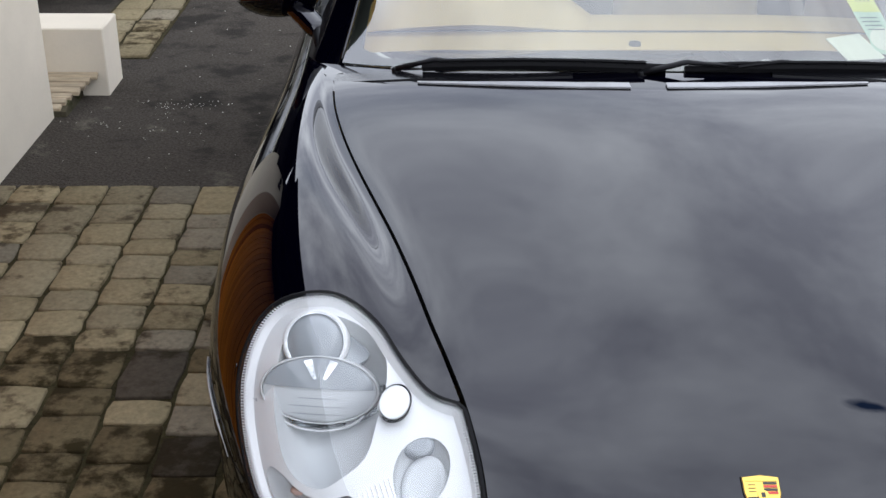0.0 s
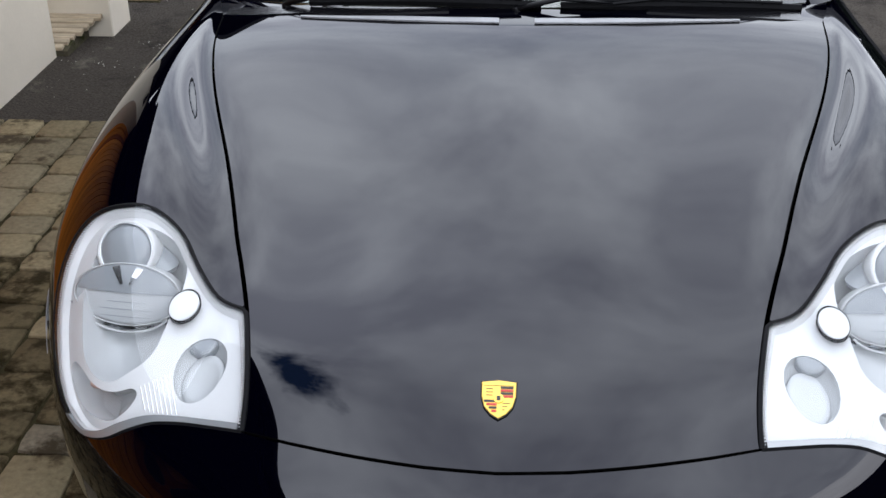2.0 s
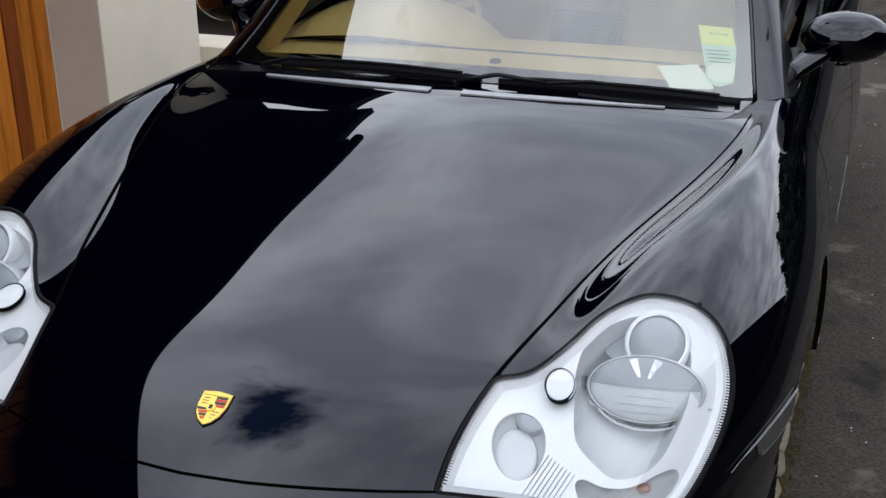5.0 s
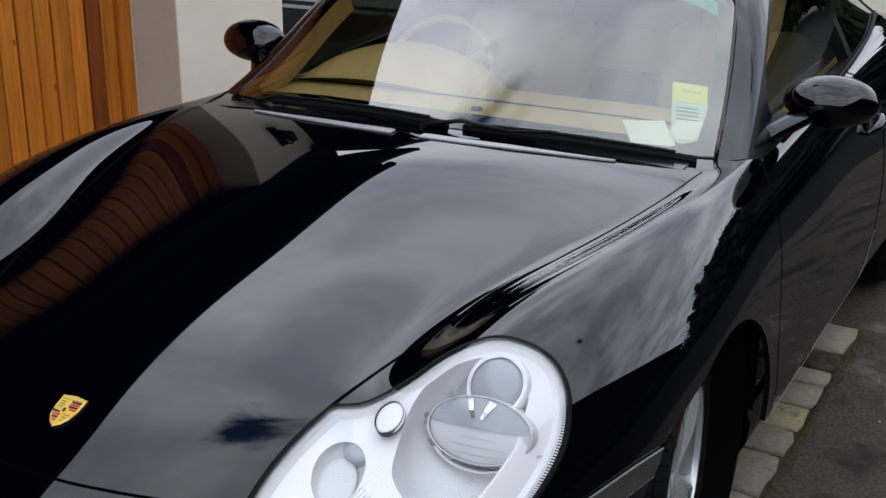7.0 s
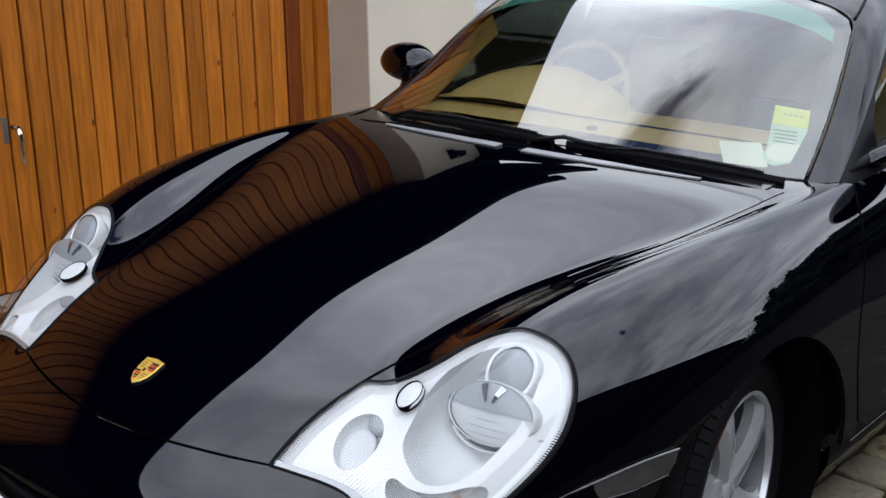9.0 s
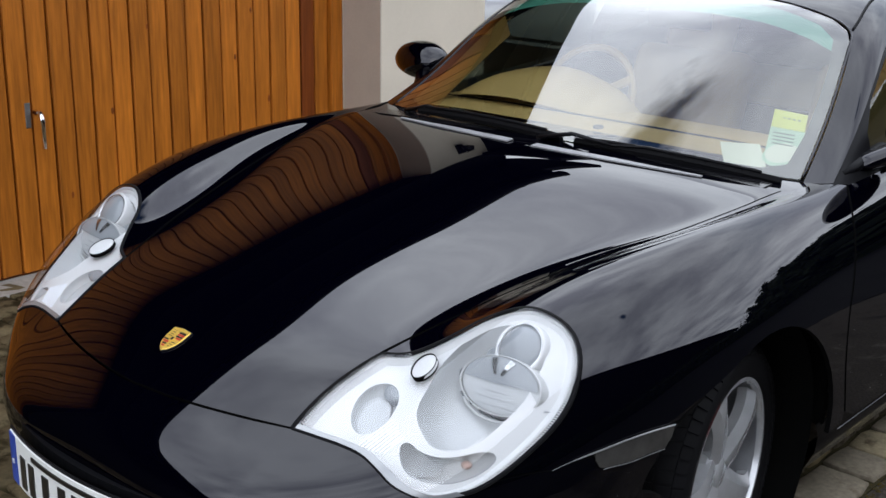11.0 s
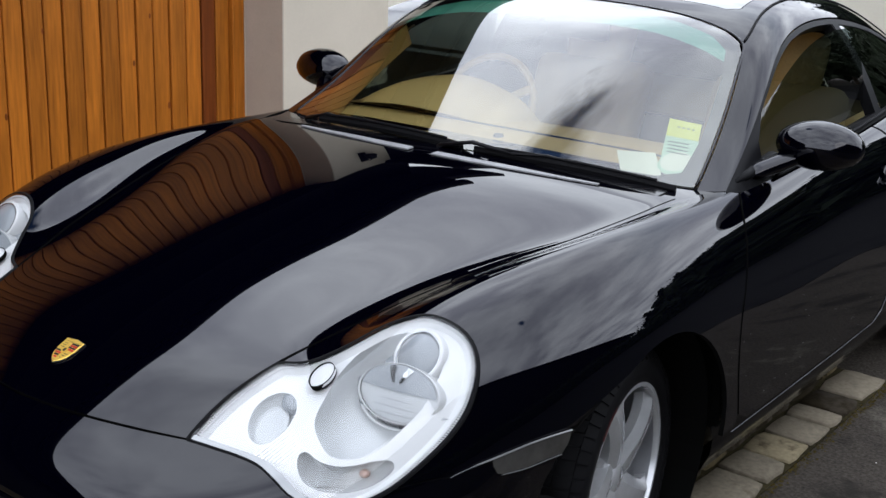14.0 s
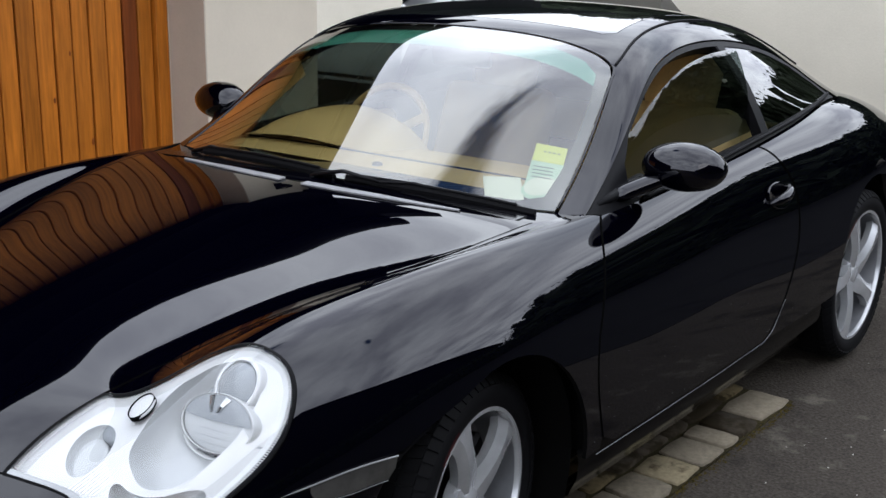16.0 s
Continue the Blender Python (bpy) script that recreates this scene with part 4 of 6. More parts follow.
        (pa, pb), (n0, n1) = BODY.at([(3.16 - .10 * t, 3.12 + .46 * t), (3.62 - .30 * t, 3.30 + .40 * t)])
        part("rib", fl(tube([tuple(pa - n0 * .018), tuple(pb - n1 * .0195)], .0008, 5)), SILVER, lamp)
    panel("cover_glass", BODY, loop, LENS, lamp, "clear headlight cover", step=0.09, lift=0.0015, lip=0, flip=flip).visible_shadow = False
    # pale strip along the foot of the glass
    inner_ = shrink(lamp_loop, 0.015)
    last = len(LAMP_LINE)
    band = [tuple(q) for q in shrink(lamp_loop, 0.001)[SPLIT + 3:last - 1]] + [tuple(q) for q in inner_[SPLIT + 3:last - 1][::-1]]
    panel("foot_strip", BODY, band, FOOT, lamp, "pale grey lower edging", step=0.06, lift=0.004, lip=0.006, flip=flip)
    return lamp


headlight(False)
headlight(True)

# ---- cabin ----
TOP = [(2.50, 3.02), (2.68, 2.90), (2.79, 2.55), (2.84, 1.8), (2.87, .9), (2.88, 0)]
screen_half = [(0.03, 0), (0.03, 1.5), (0.04, 3.02), (1.0, 3.02), (2.0, 3.02)] + TOP
screen_line = screen_half[:-1] + mirrored(screen_half[1:])
windscreen = panel("windscreen", CABIN, shrink(screen_line, .003, .25, .2), SCREEN, car, "slightly green tinted windscreen", step=0.1, lift=0.001, lip=0)
windscreen.visible_shadow = False
inner_half = [(0.14, 0), (0.15, 1.5), (0.17, 2.45), (0.30, 2.74), (0.9, 2.80), (2.0, 2.78), (2.46, 2.70), (2.62, 2.4), (2.71, 1.7), (2.75, 0)]
panel("screen_border", CABIN, shrink(screen_line, .003, .25, .2), FRIT, windscreen, "black screen-printed border", step=0.1, lift=-0.003, lip=0,
                  holes=[inner_half[:-1] + mirrored(inner_half[1:])])
shade_half = [(2.42, 0), (2.40, 1.6), (2.33, 2.4), (2.26, 2.74), (2.46, 2.72), (2.63, 2.42), (2.72, 1.7), (2.76, 0)]
panel("shade_band", CABIN, shade_half[:-1] + mirrored(shade_half[1:]), SHADE, windscreen, "green sun shade band", step=0.1, lift=-0.004, lip=0)
seal = [(0.10, 3.04), (1.0, 3.04), (2.0, 3.04)] + [(u + .015, v + .02) for u, v in TOP]
pl, nl = CABIN.at(smooth_loop(seal + mirrored(seal[:-1]), 4, closed=False))
part("screen_seal", tube([tuple(q) for q in pl + nl * .001], .0032, 8), PAINT, windscreen, "black rubber screen seal", smooth=True)

roof_half = [(0.0, 3.09), (1.0, 3.09), (2.0, 3.09)] + [(u + .04, v + .05) for u, v in TOP[:-1]] + [(2.92, 0)]
outer_side = [(9, 0), (9, 6), (7.25, 5.95), (6.95, 4.8), (6.7, 4.25), (6.2, 3.98), (5, 3.95), (4, 3.95), (3, 3.95), (2.4, 3.97), (1.6, 4.0), (0.8, 4.0), (0.0, 4.0)]
roof_poly = [(9, 0)][:0] + outer_side[1:] + roof_half + mirrored(roof_half[:-1]) + mirrored(outer_side[1:])
glass_roof = [(3.22, 0), (3.22, 1.5), (3.26, 2.3), (3.4, 2.55), (5.6, 2.5), (5.7, 0)]
glass_line = glass_roof[:-1] + mirrored(glass_roof[1:])
rear_half = [(6.0, 0), (6.0, 2.3), (6.2, 2.7), (8.2, 2.75), (8.35, 0)]
rear_line = rear_half[:-1] + mirrored(rear_half[1:])
roof = panel("roof", CABIN, roof_poly, PAINT, car, "glossy black roof and pillars", step=0.11, holes=[glass_line, rear_line])
panel("glass_roof", CABIN, shrink(glass_line, .004, .33, .2), FAR_GLASS, roof, "dark glass roof panel", step=0.12, lift=0.0)
panel("rear_window", CABIN, shrink(rear_line, .004, .33, .2), FAR_GLASS, roof, "dark rear window", step=0.14, lift=0.0)
for s in (False, True):
    sg = -1 if s else 1
    gutter = smooth_loop([(2.72, 3.0), (3.0, 3.05), (3.6, 3.02), (4.6, 3.0), (5.6, 3.0), (6.4, 3.15), (7.0, 3.6)], 6, closed=False)
    pg, ng = CABIN.at(gutter)
    part("roof_gutter", tube([(sg * q[0], q[1], q[2]) for q in pg + ng * .001], .004, 8), RUBBER, roof, "black roof gutter strip", smooth=True)
    pane = [(0.95, 5.86), (0.90, 5.2), (1.15, 4.5), (1.6, 4.14), (2.4, 4.10), (3.2, 4.10), (4.72, 4.12), (4.72, 5.0), (4.66, 5.86)]
    rear_pane = [(4.84, 5.86), (4.9, 5.0), (4.88, 4.14), (5.8, 4.18), (6.4, 4.36), (6.8, 4.9), (6.98, 5.6), (6.6, 5.84)]
    frame_line = [(0.0, 4.03), (0.8, 4.02), (1.6, 4.02), (3, 3.98), (5, 3.98), (6.2, 4.02), (6.68, 4.3), (6.95, 4.85), (7.2, 5.95), (6.9, 6.0), (0.0, 6.0)]
    window = panel("side_window", CABIN, shrink(pane, .002, .3, .2), SIDEGLASS, car, "side window mirroring trees", step=0.1, lift=-0.009, lip=0, flip=s, tilt=radians(22))
    window.visible_shadow = False
    panel("quarter_window", CABIN, shrink(rear_pane, .002, .3, .2), SIDEGLASS, car, "rear quarter window", step=0.1, lift=-0.005, lip=0, flip=s, tilt=radians(-1))
    panel("window_frame", CABIN, frame_line, TRIM, car, "black window surround", step=0.1, lift=-0.004, lip=0.034, holes=[pane, rear_pane], flip=s)
    pb, nb = CABIN.at(smooth_loop([(1.0, 5.93), (3, 5.93), (5, 5.92), (6.5, 5.92), (7.0, 5.7)], 8, closed=False))
    part("belt_seal", tube([(sg * q[0], q[1], q[2]) for q in pb + nb * .003], .006, 8), RUBBER, car, "black belt-line seal", smooth=True)
    # door mirror
    c = Vector((.878, .80, .963))
    shell = lathe([(-.060, .0), (-.057, .022), (-.045, .043), (-.024, .056), (.0, .061), (.022, .059), (.034, .055), (.036, .050), (.020, .048), (.018, 0)], 36, "z")
    shell = moved(shell, Matrix.Translation(c) @ Matrix.Rotation(radians(8), 4, "Z") @ Matrix.Rotation(radians(-90), 4, "X") @ Matrix.Diagonal((1.88, 1.06, 1.15, 1)))
    arm = tube([(.745, .66, .888), (.765, .69, .898), (.79, .725, .912), (.815, .755, .925), (.84, .78, .937), (.87, .80, .950)], [.030, .036, .036, .034, .031, .026], 16, flat=.62)
    foot = merge(tube([(.752, .575, .882), (.757, .64, .892), (.758, .72, .905), (.756, .80, .915)], [.010, .018, .022, .020], 12, flat=.8))
    for b in (shell, arm, foot):
        if s:
            moved(b, Matrix.Diagonal((-1, 1, 1, 1)))
            bmesh.ops.reverse_faces(b, faces=b.faces)
    mirror = part("door_mirror", shell, PAINT, car, "glossy black oval door mirror", smooth=True, angle=50)
    part("mirror_arm", arm, PAINT, mirror, "glossy black mirror arm", smooth=True)
    part("mirror_foot", foot, TRIM, mirror, "black mirror foot", smooth=True)

# cowl with its panels at the foot of the screen
cowl = panel("cowl", BODY, [(8.12, -2.3), (8.18, -1.5), (8.00, -.8), (7.90, 0), (8.00, .8), (8.18, 1.5), (8.12, 2.3), (8.35, 3.0), (9.0, 3.4), (9.1, 0), (9.0, -3.4), (8.35, -3.0)], PAINT, car, "glossy black scuttle at the foot of the windscreen", step=0.1, lift=-0.004, lip=0)
for x0, x1, y0 in ((-.47, -.16, .322), (.30, .66, .345), (-.70, -.47, .345)):
    pp = [BODY.find(x, y, (0, 1), (7.5, 0), (9.2, 3)) if x >= 0 else tuple(np.array(BODY.find(-x, y, (0, 1), (7.5, 0), (9.2, 3))) * (1, -1))
          for x, y in ((x0, y0), (x1, y0), (x1, y0 + .055), (x0, y0 + .055))]
    panel("cowl_cover", BODY, pp, FRIT, cowl, "black scuttle cover", step=0.1, lift=-0.001, lip=0.003)


def wiper(pivot, mid, tip, blade0, blade1, name):
    w = part(name, tube([pivot, Vector(pivot).lerp(Vector(mid), .45) + Vector((0, 0, .018)), mid], [.013, .011, .007], 8, flat=.5), TRIM, car, "black windscreen wiper resting at the foot of the screen", smooth=True)
    part("pivot_cap", moved(lathe([(0, .012), (.010, .011), (.013, .007), (.0135, 0)], 16, "z"), Matrix.Translation(Vector(pivot) - Vector((0, 0, .010)))), TRIM, w, "black pivot cap", smooth=True)
    part("arm", tube([mid, Vector(mid).lerp(Vector(tip), .5) + Vector((0, 0, .010)), tip], [.007, .006, .004], 6, flat=.6), TRIM, w)
    b0, b1 = Vector(blade0), Vector(blade1)
    pts = [b0.lerp(b1, k / 12) + Vector((0, -.012 * math.sin(math.pi * k / 12), .010 * math.sin(math.pi * k / 12))) for k in range(13)]
    part("blade", tube([tuple(p) for p in pts], .0075, 6, flat=1.6), RUBBER, w, "black rubber blade")
    spine = [p + Vector((0, -.004, .014)) for p in pts[1:12]]
    part("blade_spine", tube([tuple(p) for p in spine], .004, 6), TRIM, w)
    for k in (2, 4, 6, 8, 10):
        part("claw", tube([tuple(pts[k]), tuple(pts[k] + Vector((0, -.002, .016)))], .005, 6), TRIM, w)
    return w


wiper((.00, .335, .896), (.22, .357, .904), (.43, .382, .901), (.10, .357, .895), (.668, .425, .874), "wiper")
wiper((-.56, .400, .884), (-.36, .374, .901), (-.18, .364, .908), (-.50, .388, .893), (.055, .354, .899), "wiper")
# pale strips of the scuttle between the hood's rear edge and the wipers
for g in (1, -1):
    front_edge = [(8.245, -1.50), (8.165, -1.15), (8.085, -.80), (8.015, -.45), (7.985, -.12)]
    broad = [.030, .050, .085, .095, .095]
    strip_loop = [(u, g * v) for u, v in front_edge] + [(u + b, g * v) for (u, v), b in zip(front_edge[::-1], broad[::-1])]
    panel("scuttle_strip", BODY, strip_loop, SCUTTLE, cowl, "pale grey scuttle strip", step=.08, lift=.0015, lip=.004)
# badge: a small enamel shield, drawn in plain fields of colour
pb, nb = BODY.at([(3.62, 0)])
up_b = Vector(BODY.at([(3.9, 0)])[0][0] - BODY.at([(3.4, 0)])[0][0]).normalized()
nb = Vector(nb[0])
row = min(np.arange(3.3, 4.2, .005), key=lambda u: abs(BODY.at([(u, 0)])[0][0][1] + .884))
cb = Vector(BODY.at([(row, 0)])[0][0])
right_b = Vector((1, 0, 0))
m_b = Matrix.Translation(cb + nb * .001) @ Matrix((right_b, up_b, nb)).transposed().to_4x4()


def shield(scale, depth, lift):
    out = [(-.027, .030), (0, .0335), (.027, .030), (.0265, .004), (.022, -.014), (.012, -.027), (0, -.0345), (-.012, -.027), (-.022, -.014), (-.0265, .004)]
    bm = bmesh.new()
    lo = [bm.verts.new((x * scale, y * scale, lift)) for x, y in out]
    hi = [bm.verts.new((x * scale * .96, y * scale * .96, lift + depth)) for x, y in out]
    bm.faces.new(hi)
    for i in range(len(out)):
        bm.faces.new((lo[i], lo[(i + 1) % len(out)], hi[(i + 1) % len(out)], hi[i]))
    return moved(bm, m_b)


badge = part("hood_badge", shield(1.06, .0022, 0), BLACK, car, "small gold shield badge with red and black bars")
part("badge_face", shield(1.0, .0013, .0022), GOLD, badge, "gold enamel face")
for sx, sy in ((1, 1), (-1, -1)):
    for j in range(4):
        y0 = (.0195 - j * .0052) if sy > 0 else (-.0045 - j * .0058)
        w = .0225 - (0 if sy > 0 else j * .0040)
        x0, x1 = (.0025, w) if sx > 0 else (-w, -.0025)
        part("badge_bar", moved(box(x0, x1, y0 - .0019, y0 + .0019, .0032, .0045), m_b), RED if j % 2 else BLACK, badge)
    for j in range(3):
        y0 = (.017 - j * .0055) if sy > 0 else (-.008 - j * .0058)
        x0, x1 = (-.020, -.009) if sx > 0 else (.006, .018 - j * .004)
        part("badge_stroke", moved(box(x0, x1, y0 - .0006, y0 + .0006, .0032, .0040), m_b), BLACK, badge)
part("badge_centre", moved(lathe([(.0032, .0085), (.0050, .0080), (.0052, 0)], 18, "z"), m_b), GOLD, badge)
part("badge_mark", moved(box(-.003, .003, -.004, .004, .005, .0056), m_b), BLACK, badge)
part("badge_band", moved(box(-.0235, .0235, .0228, .0232, .0032, .0042), m_b), BLACK, badge)

# number plate, curved with the bumper
plate = None


def bent(x0, x1, z0, z1, out_, mat, name, parent, label="", n=14, deep=.004):
    """A piece of the plate, curved with it."""
    vs, fs = [], []
    for i in range(n + 1):
        x = x0 + (x1 - x0) * i / n
        for z in (z0, z1):
            y = -1.142 + .5 * x * x - out_
            vs.append((x, y, z))
            vs.append((x, y + deep, z))
    for i in range(n):
        a, b = i * 4, i * 4 + 4
        fs += [(a, b, b + 2, a + 2), (a + 1, a + 3, b + 3, b + 1), (a + 2, b + 2, b + 3, a + 3), (a, a + 1, b + 1, b)]
    fs += [(0, 2, 3, 1), (n * 4, n * 4 + 1, n * 4 + 3, n * 4 + 2)]
    return raw(name, vs, fs, mat, parent, label)


plate = bent(-.268, .268, .318, .446, .012, TRIM, "number_plate", car, "white number plate with a blue end band")
bent(-.275, .275, .305, .452, -.010, TRIM, "plate_plinth", plate, "dark grey plate plinth", deep=.09)
bent(-.26, .26, .326, .440, .016, WHITE_PLATE, "plate_face", plate, "white plate face")
bent(-.2595, -.222, .327, .439, .018, BLUE_PLATE, "blue_band", plate, "blue end band")
bent(-.245, -.236, .372, .381, .020, WHITE_PLATE, "plate_screw", plate, "pale screw cap", n=2)
for x in (-.195, -.150, -.085, -.02, .03, .08, .13, .18):
    bent(x, x + .026, .336, .408, .0185, BLACK, "plate_bar", plate, n=2)
bent(-.13, .13, .420, .430, .0185, BLACK, "plate_bar", plate, n=8)

# ---- wheels ----


def wheel_at(x, y, z, width, radius, rim_r, flip, steer=0):
    g = -1 if flip else 1
    w = part("wheel", moved(lathe([(-width / 2 + .01, rim_r - .004), (-width / 2 + .03, rim_r - .03), (-.02, rim_r - .045), (width / 2 - .06, rim_r - .012), (width / 2 - .012, rim_r - .007),
                                   (width / 2 - .006, rim_r + .002), (width / 2, rim_r + .004), (width / 2, rim_r - .007), (width / 2 - .012, rim_r - .0105), (width / 2 - .06, rim_r - .018), (-.02, rim_r - .036), (-.05, rim_r - .05)], 64),
                            Matrix.Identity(4)), ALLOY, car, "silver five-spoke alloy wheel with black tyre", smooth=True, angle=40)
    tyre = lathe([(-width / 2 + .006, rim_r - .006), (-width / 2 - .006, rim_r + .03), (-width / 2 - .002, radius - .022), (-width / 2 + .018, radius - .004), (-width * .2, radius), (width * .2, radius),
                  (width / 2 - .018, radius - .004), (width / 2 + .002, radius - .022), (width / 2 + .007, rim_r + .035), (width / 2 + .003, rim_r + .006), (width / 2 - .008, rim_r - .006)], 72)
    ty = part("tyre", tyre, RUBBER, w, "black low-profile tyre", smooth=True, angle=60)
    # tread blocks in four ribs
    bm = bmesh.new()
    for k in range(64):
        a = 2 * math.pi * k / 64
        for s0, s1, skew in ((-.508, -.44, .01), (-.43, -.28, .02), (-.24, -.03, .012), (.03, .24, -.012), (.28, .43, -.02), (.44, .508, -.01)):
            vs = []
            for s, da in ((s0, 0), (s1, skew), (s1, skew + .078), (s0, .078)):
                edge = radius - (.026 if abs(s) > .5 else .005 if abs(s) > .4 else 0)
                for r in (edge - .004, edge + .004):
                    vs.append(bm.verts.new((s * width + (math.copysign(.004, s) if abs(s) > .5 and r > edge else 0), r * math.cos(a + da), r * math.sin(a + da))))
            bm.faces.new((vs[1], vs[3], vs[5], vs[7]))
            for i in range(4):
                j = (i + 1) % 4
                bm.faces.new((vs[2 * i], vs[2 * j], vs[2 * j + 1], vs[2 * i + 1]))
    bmesh.ops.recalc_face_normals(bm, faces=bm.faces)
    part("tread", bm, RUBBER, ty, "grooved tread blocks")
    part("barrel", lathe([(width / 2 - .013, rim_r - .0120), (width / 2 - .06, rim_r - .0195), (-.02, rim_r - .0375), (-.05, rim_r - .0515)], 64), BARREL_SHADED, w, "inner barrel in alloy grey darkened for shade", smooth=True)
    # five spokes, narrow in the middle and flared at the rim
    face = width / 2 - .013
    for k in range(5):
        a = radians(72 * k + 20)
        prof = [(.026, .044, -.012, .010), (.060, .040, -.005, .010), (.085, .036, .000, .010), (.108, .033, .004, .008), (.13, .032, .006, .007), (.15, .032, .007, .005), (.168, .034, .007, .004), (rim_r - .036, .039, .006, .002), (rim_r - .020, .049, .003, .001), (rim_r - .009, .064, .0, .000)]
        bm = bmesh.new()
        rows = []
        for r, h, o, c in prof:
            rows.append([bm.verts.new(q) for q in ((face + o - .034, c - h * .85, r), (face + o - .010, c - h, r), (face + o + .006, c - h * .25, r), (face + o + .005, c + h * .30, r), (face + o - .001, c + h, r), (face + o - .030, c + h * .9, r))])
        for p, q in zip(rows, rows[1:]):
            for i in range(6):
                j = (i + 1) % 6
                bm.faces.new((p[i], p[j], q[j], q[i]))
        bm.faces.new(rows[0])
        bm.faces.new(rows[-1][::-1])
        bmesh.ops.recalc_face_normals(bm, faces=bm.faces)
        moved(bm, Matrix.Rotation(a, 4, "X"))
        part("spoke", bm, ALLOY, w, smooth=True, angle=28)
        nut = lathe([(face - .024, .012), (face - .010, .012), (face - .008, .008), (face - .008, 0)], 12)
        an = a + radians(36)
        part("lug_nut", moved(nut, Matrix.Translation((0, -math.sin(an) * .056, math.cos(an) * .056))), CHROME, w, smooth=True)
    part("hub", lathe([(face - .04, .078), (face - .018, .076), (face - .012, .068), (face - .014, .042), (face - .008, .036), (face - .004, .030), (face - .003, 0)], 40), ALLOY, w, smooth=True, angle=40)
    # brake disc and an added backing, both blackened for the shade behind the spokes
    part("brake_disc", lathe([(-.015, .15), (.012, .15), (.012, .06), (-.015, .06)], 40, closed=True), TRIM, w, "dark brake disc")
    part("brake_shield", lathe([(-.022, rim_r - .045), (-.020, rim_r - .045), (-.020, 0)], 40), GAP, w, "added black disc for the shade behind the spokes")
    cal = moved(box(-.01, .05, .09, .165, -.05, .05, .01), Matrix.Rotation(radians(30), 4, "X"))
    part("brake_caliper", cal, TRIM, w, "dark brake caliper")
    for dr in (.013, .019):
        arc = [(width / 2 + .0060, (rim_r + dr) * math.cos(t), (rim_r + dr) * math.sin(t)) for t in np.linspace(radians(116), radians(136), 12)]
        part("red_mark", tube(arc, .0006, 5), RED_DULL, ty, "thin red line on the sidewall")
    w.matrix_local = Matrix.Translation((x, y, z)) @ Matrix.Rotation(radians(steer), 4, "Z") @ (Matrix.Rotation(math.pi, 4, "Z") if flip else Matrix.Identity(4))
    return w


for sx in (1, -1):
    wheel_at(sx * .72, -.03, .305, .213, .304, .223, sx < 0, 8)
    wheel_at(sx * .742, 2.35, .318, .255, .318, .242, sx < 0)

# ---- the car's interior ----


def sheet(name, rows, mat, parent, label="", smooth=True):
    """A lofted sheet through rows of points, smoothed along both ways."""
    g = [smooth_loop(r, 4, closed=False) for r in rows]
    g = np.array(g)
    g = np.stack([smooth_loop(g[:, j], 4, closed=False) for j in range(g.shape[1])], 1)
    a, b, _ = g.shape
    return raw(name, g.reshape(-1, 3), [(i * b + j, i * b + j + 1, (i + 1) * b + j + 1, (i + 1) * b + j) for i in range(a - 1) for j in range(b - 1)], mat, parent, label, smooth)


dash = sheet("dashboard", [
    [(-.72, .47, .846), (-.40, .41, .866), (0, .39, .874), (.40, .41, .866), (.72, .47, .846)],
    [(-.72, .66, .868), (-.40, .62, .885), (0, .60, .890), (.40, .62, .885), (.72, .66, .868)],
    [(-.72, .84, .872), (-.40, .82, .890), (0, .80, .892), (.40, .82, .888), (.72, .84, .872)],
    [(-.72, .93, .850), (-.40, .92, .862), (0, .90, .868), (.40, .92, .862), (.72, .93, .850)],
    [(-.72, .97, .72), (-.40, .97, .72), (0, .97, .72), (.40, .97, .72), (.72, .97, .72)],
    [(-.72, .93, .50), (-.40, .93, .50), (0, .93, .50), (.40, .93, .50), (.72, .93, .50)]], BEIGE, car, "beige leather dashboard")
sheet("instrument_hood", [
    [(-.66, .70, .882), (-.56, .68, .900), (-.37, .66, .915), (-.18, .68, .900), (-.06, .70, .886)],
    [(-.67, .80, .885), (-.58, .80, .935), (-.37, .80, .968), (-.16, .80, .935), (-.05, .80, .888)],
    [(-.67, .90, .875), (-.58, .91, .945), (-.37, .92, .985), (-.16, .91, .945), (-.05, .90, .878)],
    [(-.66, .93, .85), (-.57, .95, .925), (-.37, .96, .965), (-.17, .95, .925), (-.06, .93, .86)],
    [(-.64, .92, .80), (-.56, .93, .86), (-.37, .93, .88), (-.18, .93, .86), (-.08, .92, .80)]], BEIGE, dash, "beige instrument hood")
part("dash_seam", tube([(-.70, .72, .879), (-.40, .69, .893), (0, .67, .897), (.40, .69, .892), (.70, .72, .877)], .0025, 6), TRIM, dash, "dark dashboard seam")
part("sun_sensor", moved(lathe([(0, .016), (.008, .014), (.011, 0)], 16, "z"), Matrix.Translation((.02, .58, .888))), TRIM, dash, "small dark sensor dome", smooth=True)
ring = moved(lathe([(-.014, .185), (0, .197), (.014, .185), (0, .171)], 40, "z", closed=True), Matrix.Translation((-.37, 1.06, .86)) @ Matrix.Rotation(radians(66), 4, "X"))
wheel_s = part("steering_wheel", ring, BEIGE, car, "beige leather steering wheel", smooth=True)
part("airbag_pad", moved(lathe([(-.03, .075), (.02, .07), (.03, .05), (.032, 0)], 24, "z"), Matrix.Translation((-.37, 1.06, .86)) @ Matrix.Rotation(radians(66), 4, "X")), BEIGE, wheel_s, "beige centre pad", smooth=True)
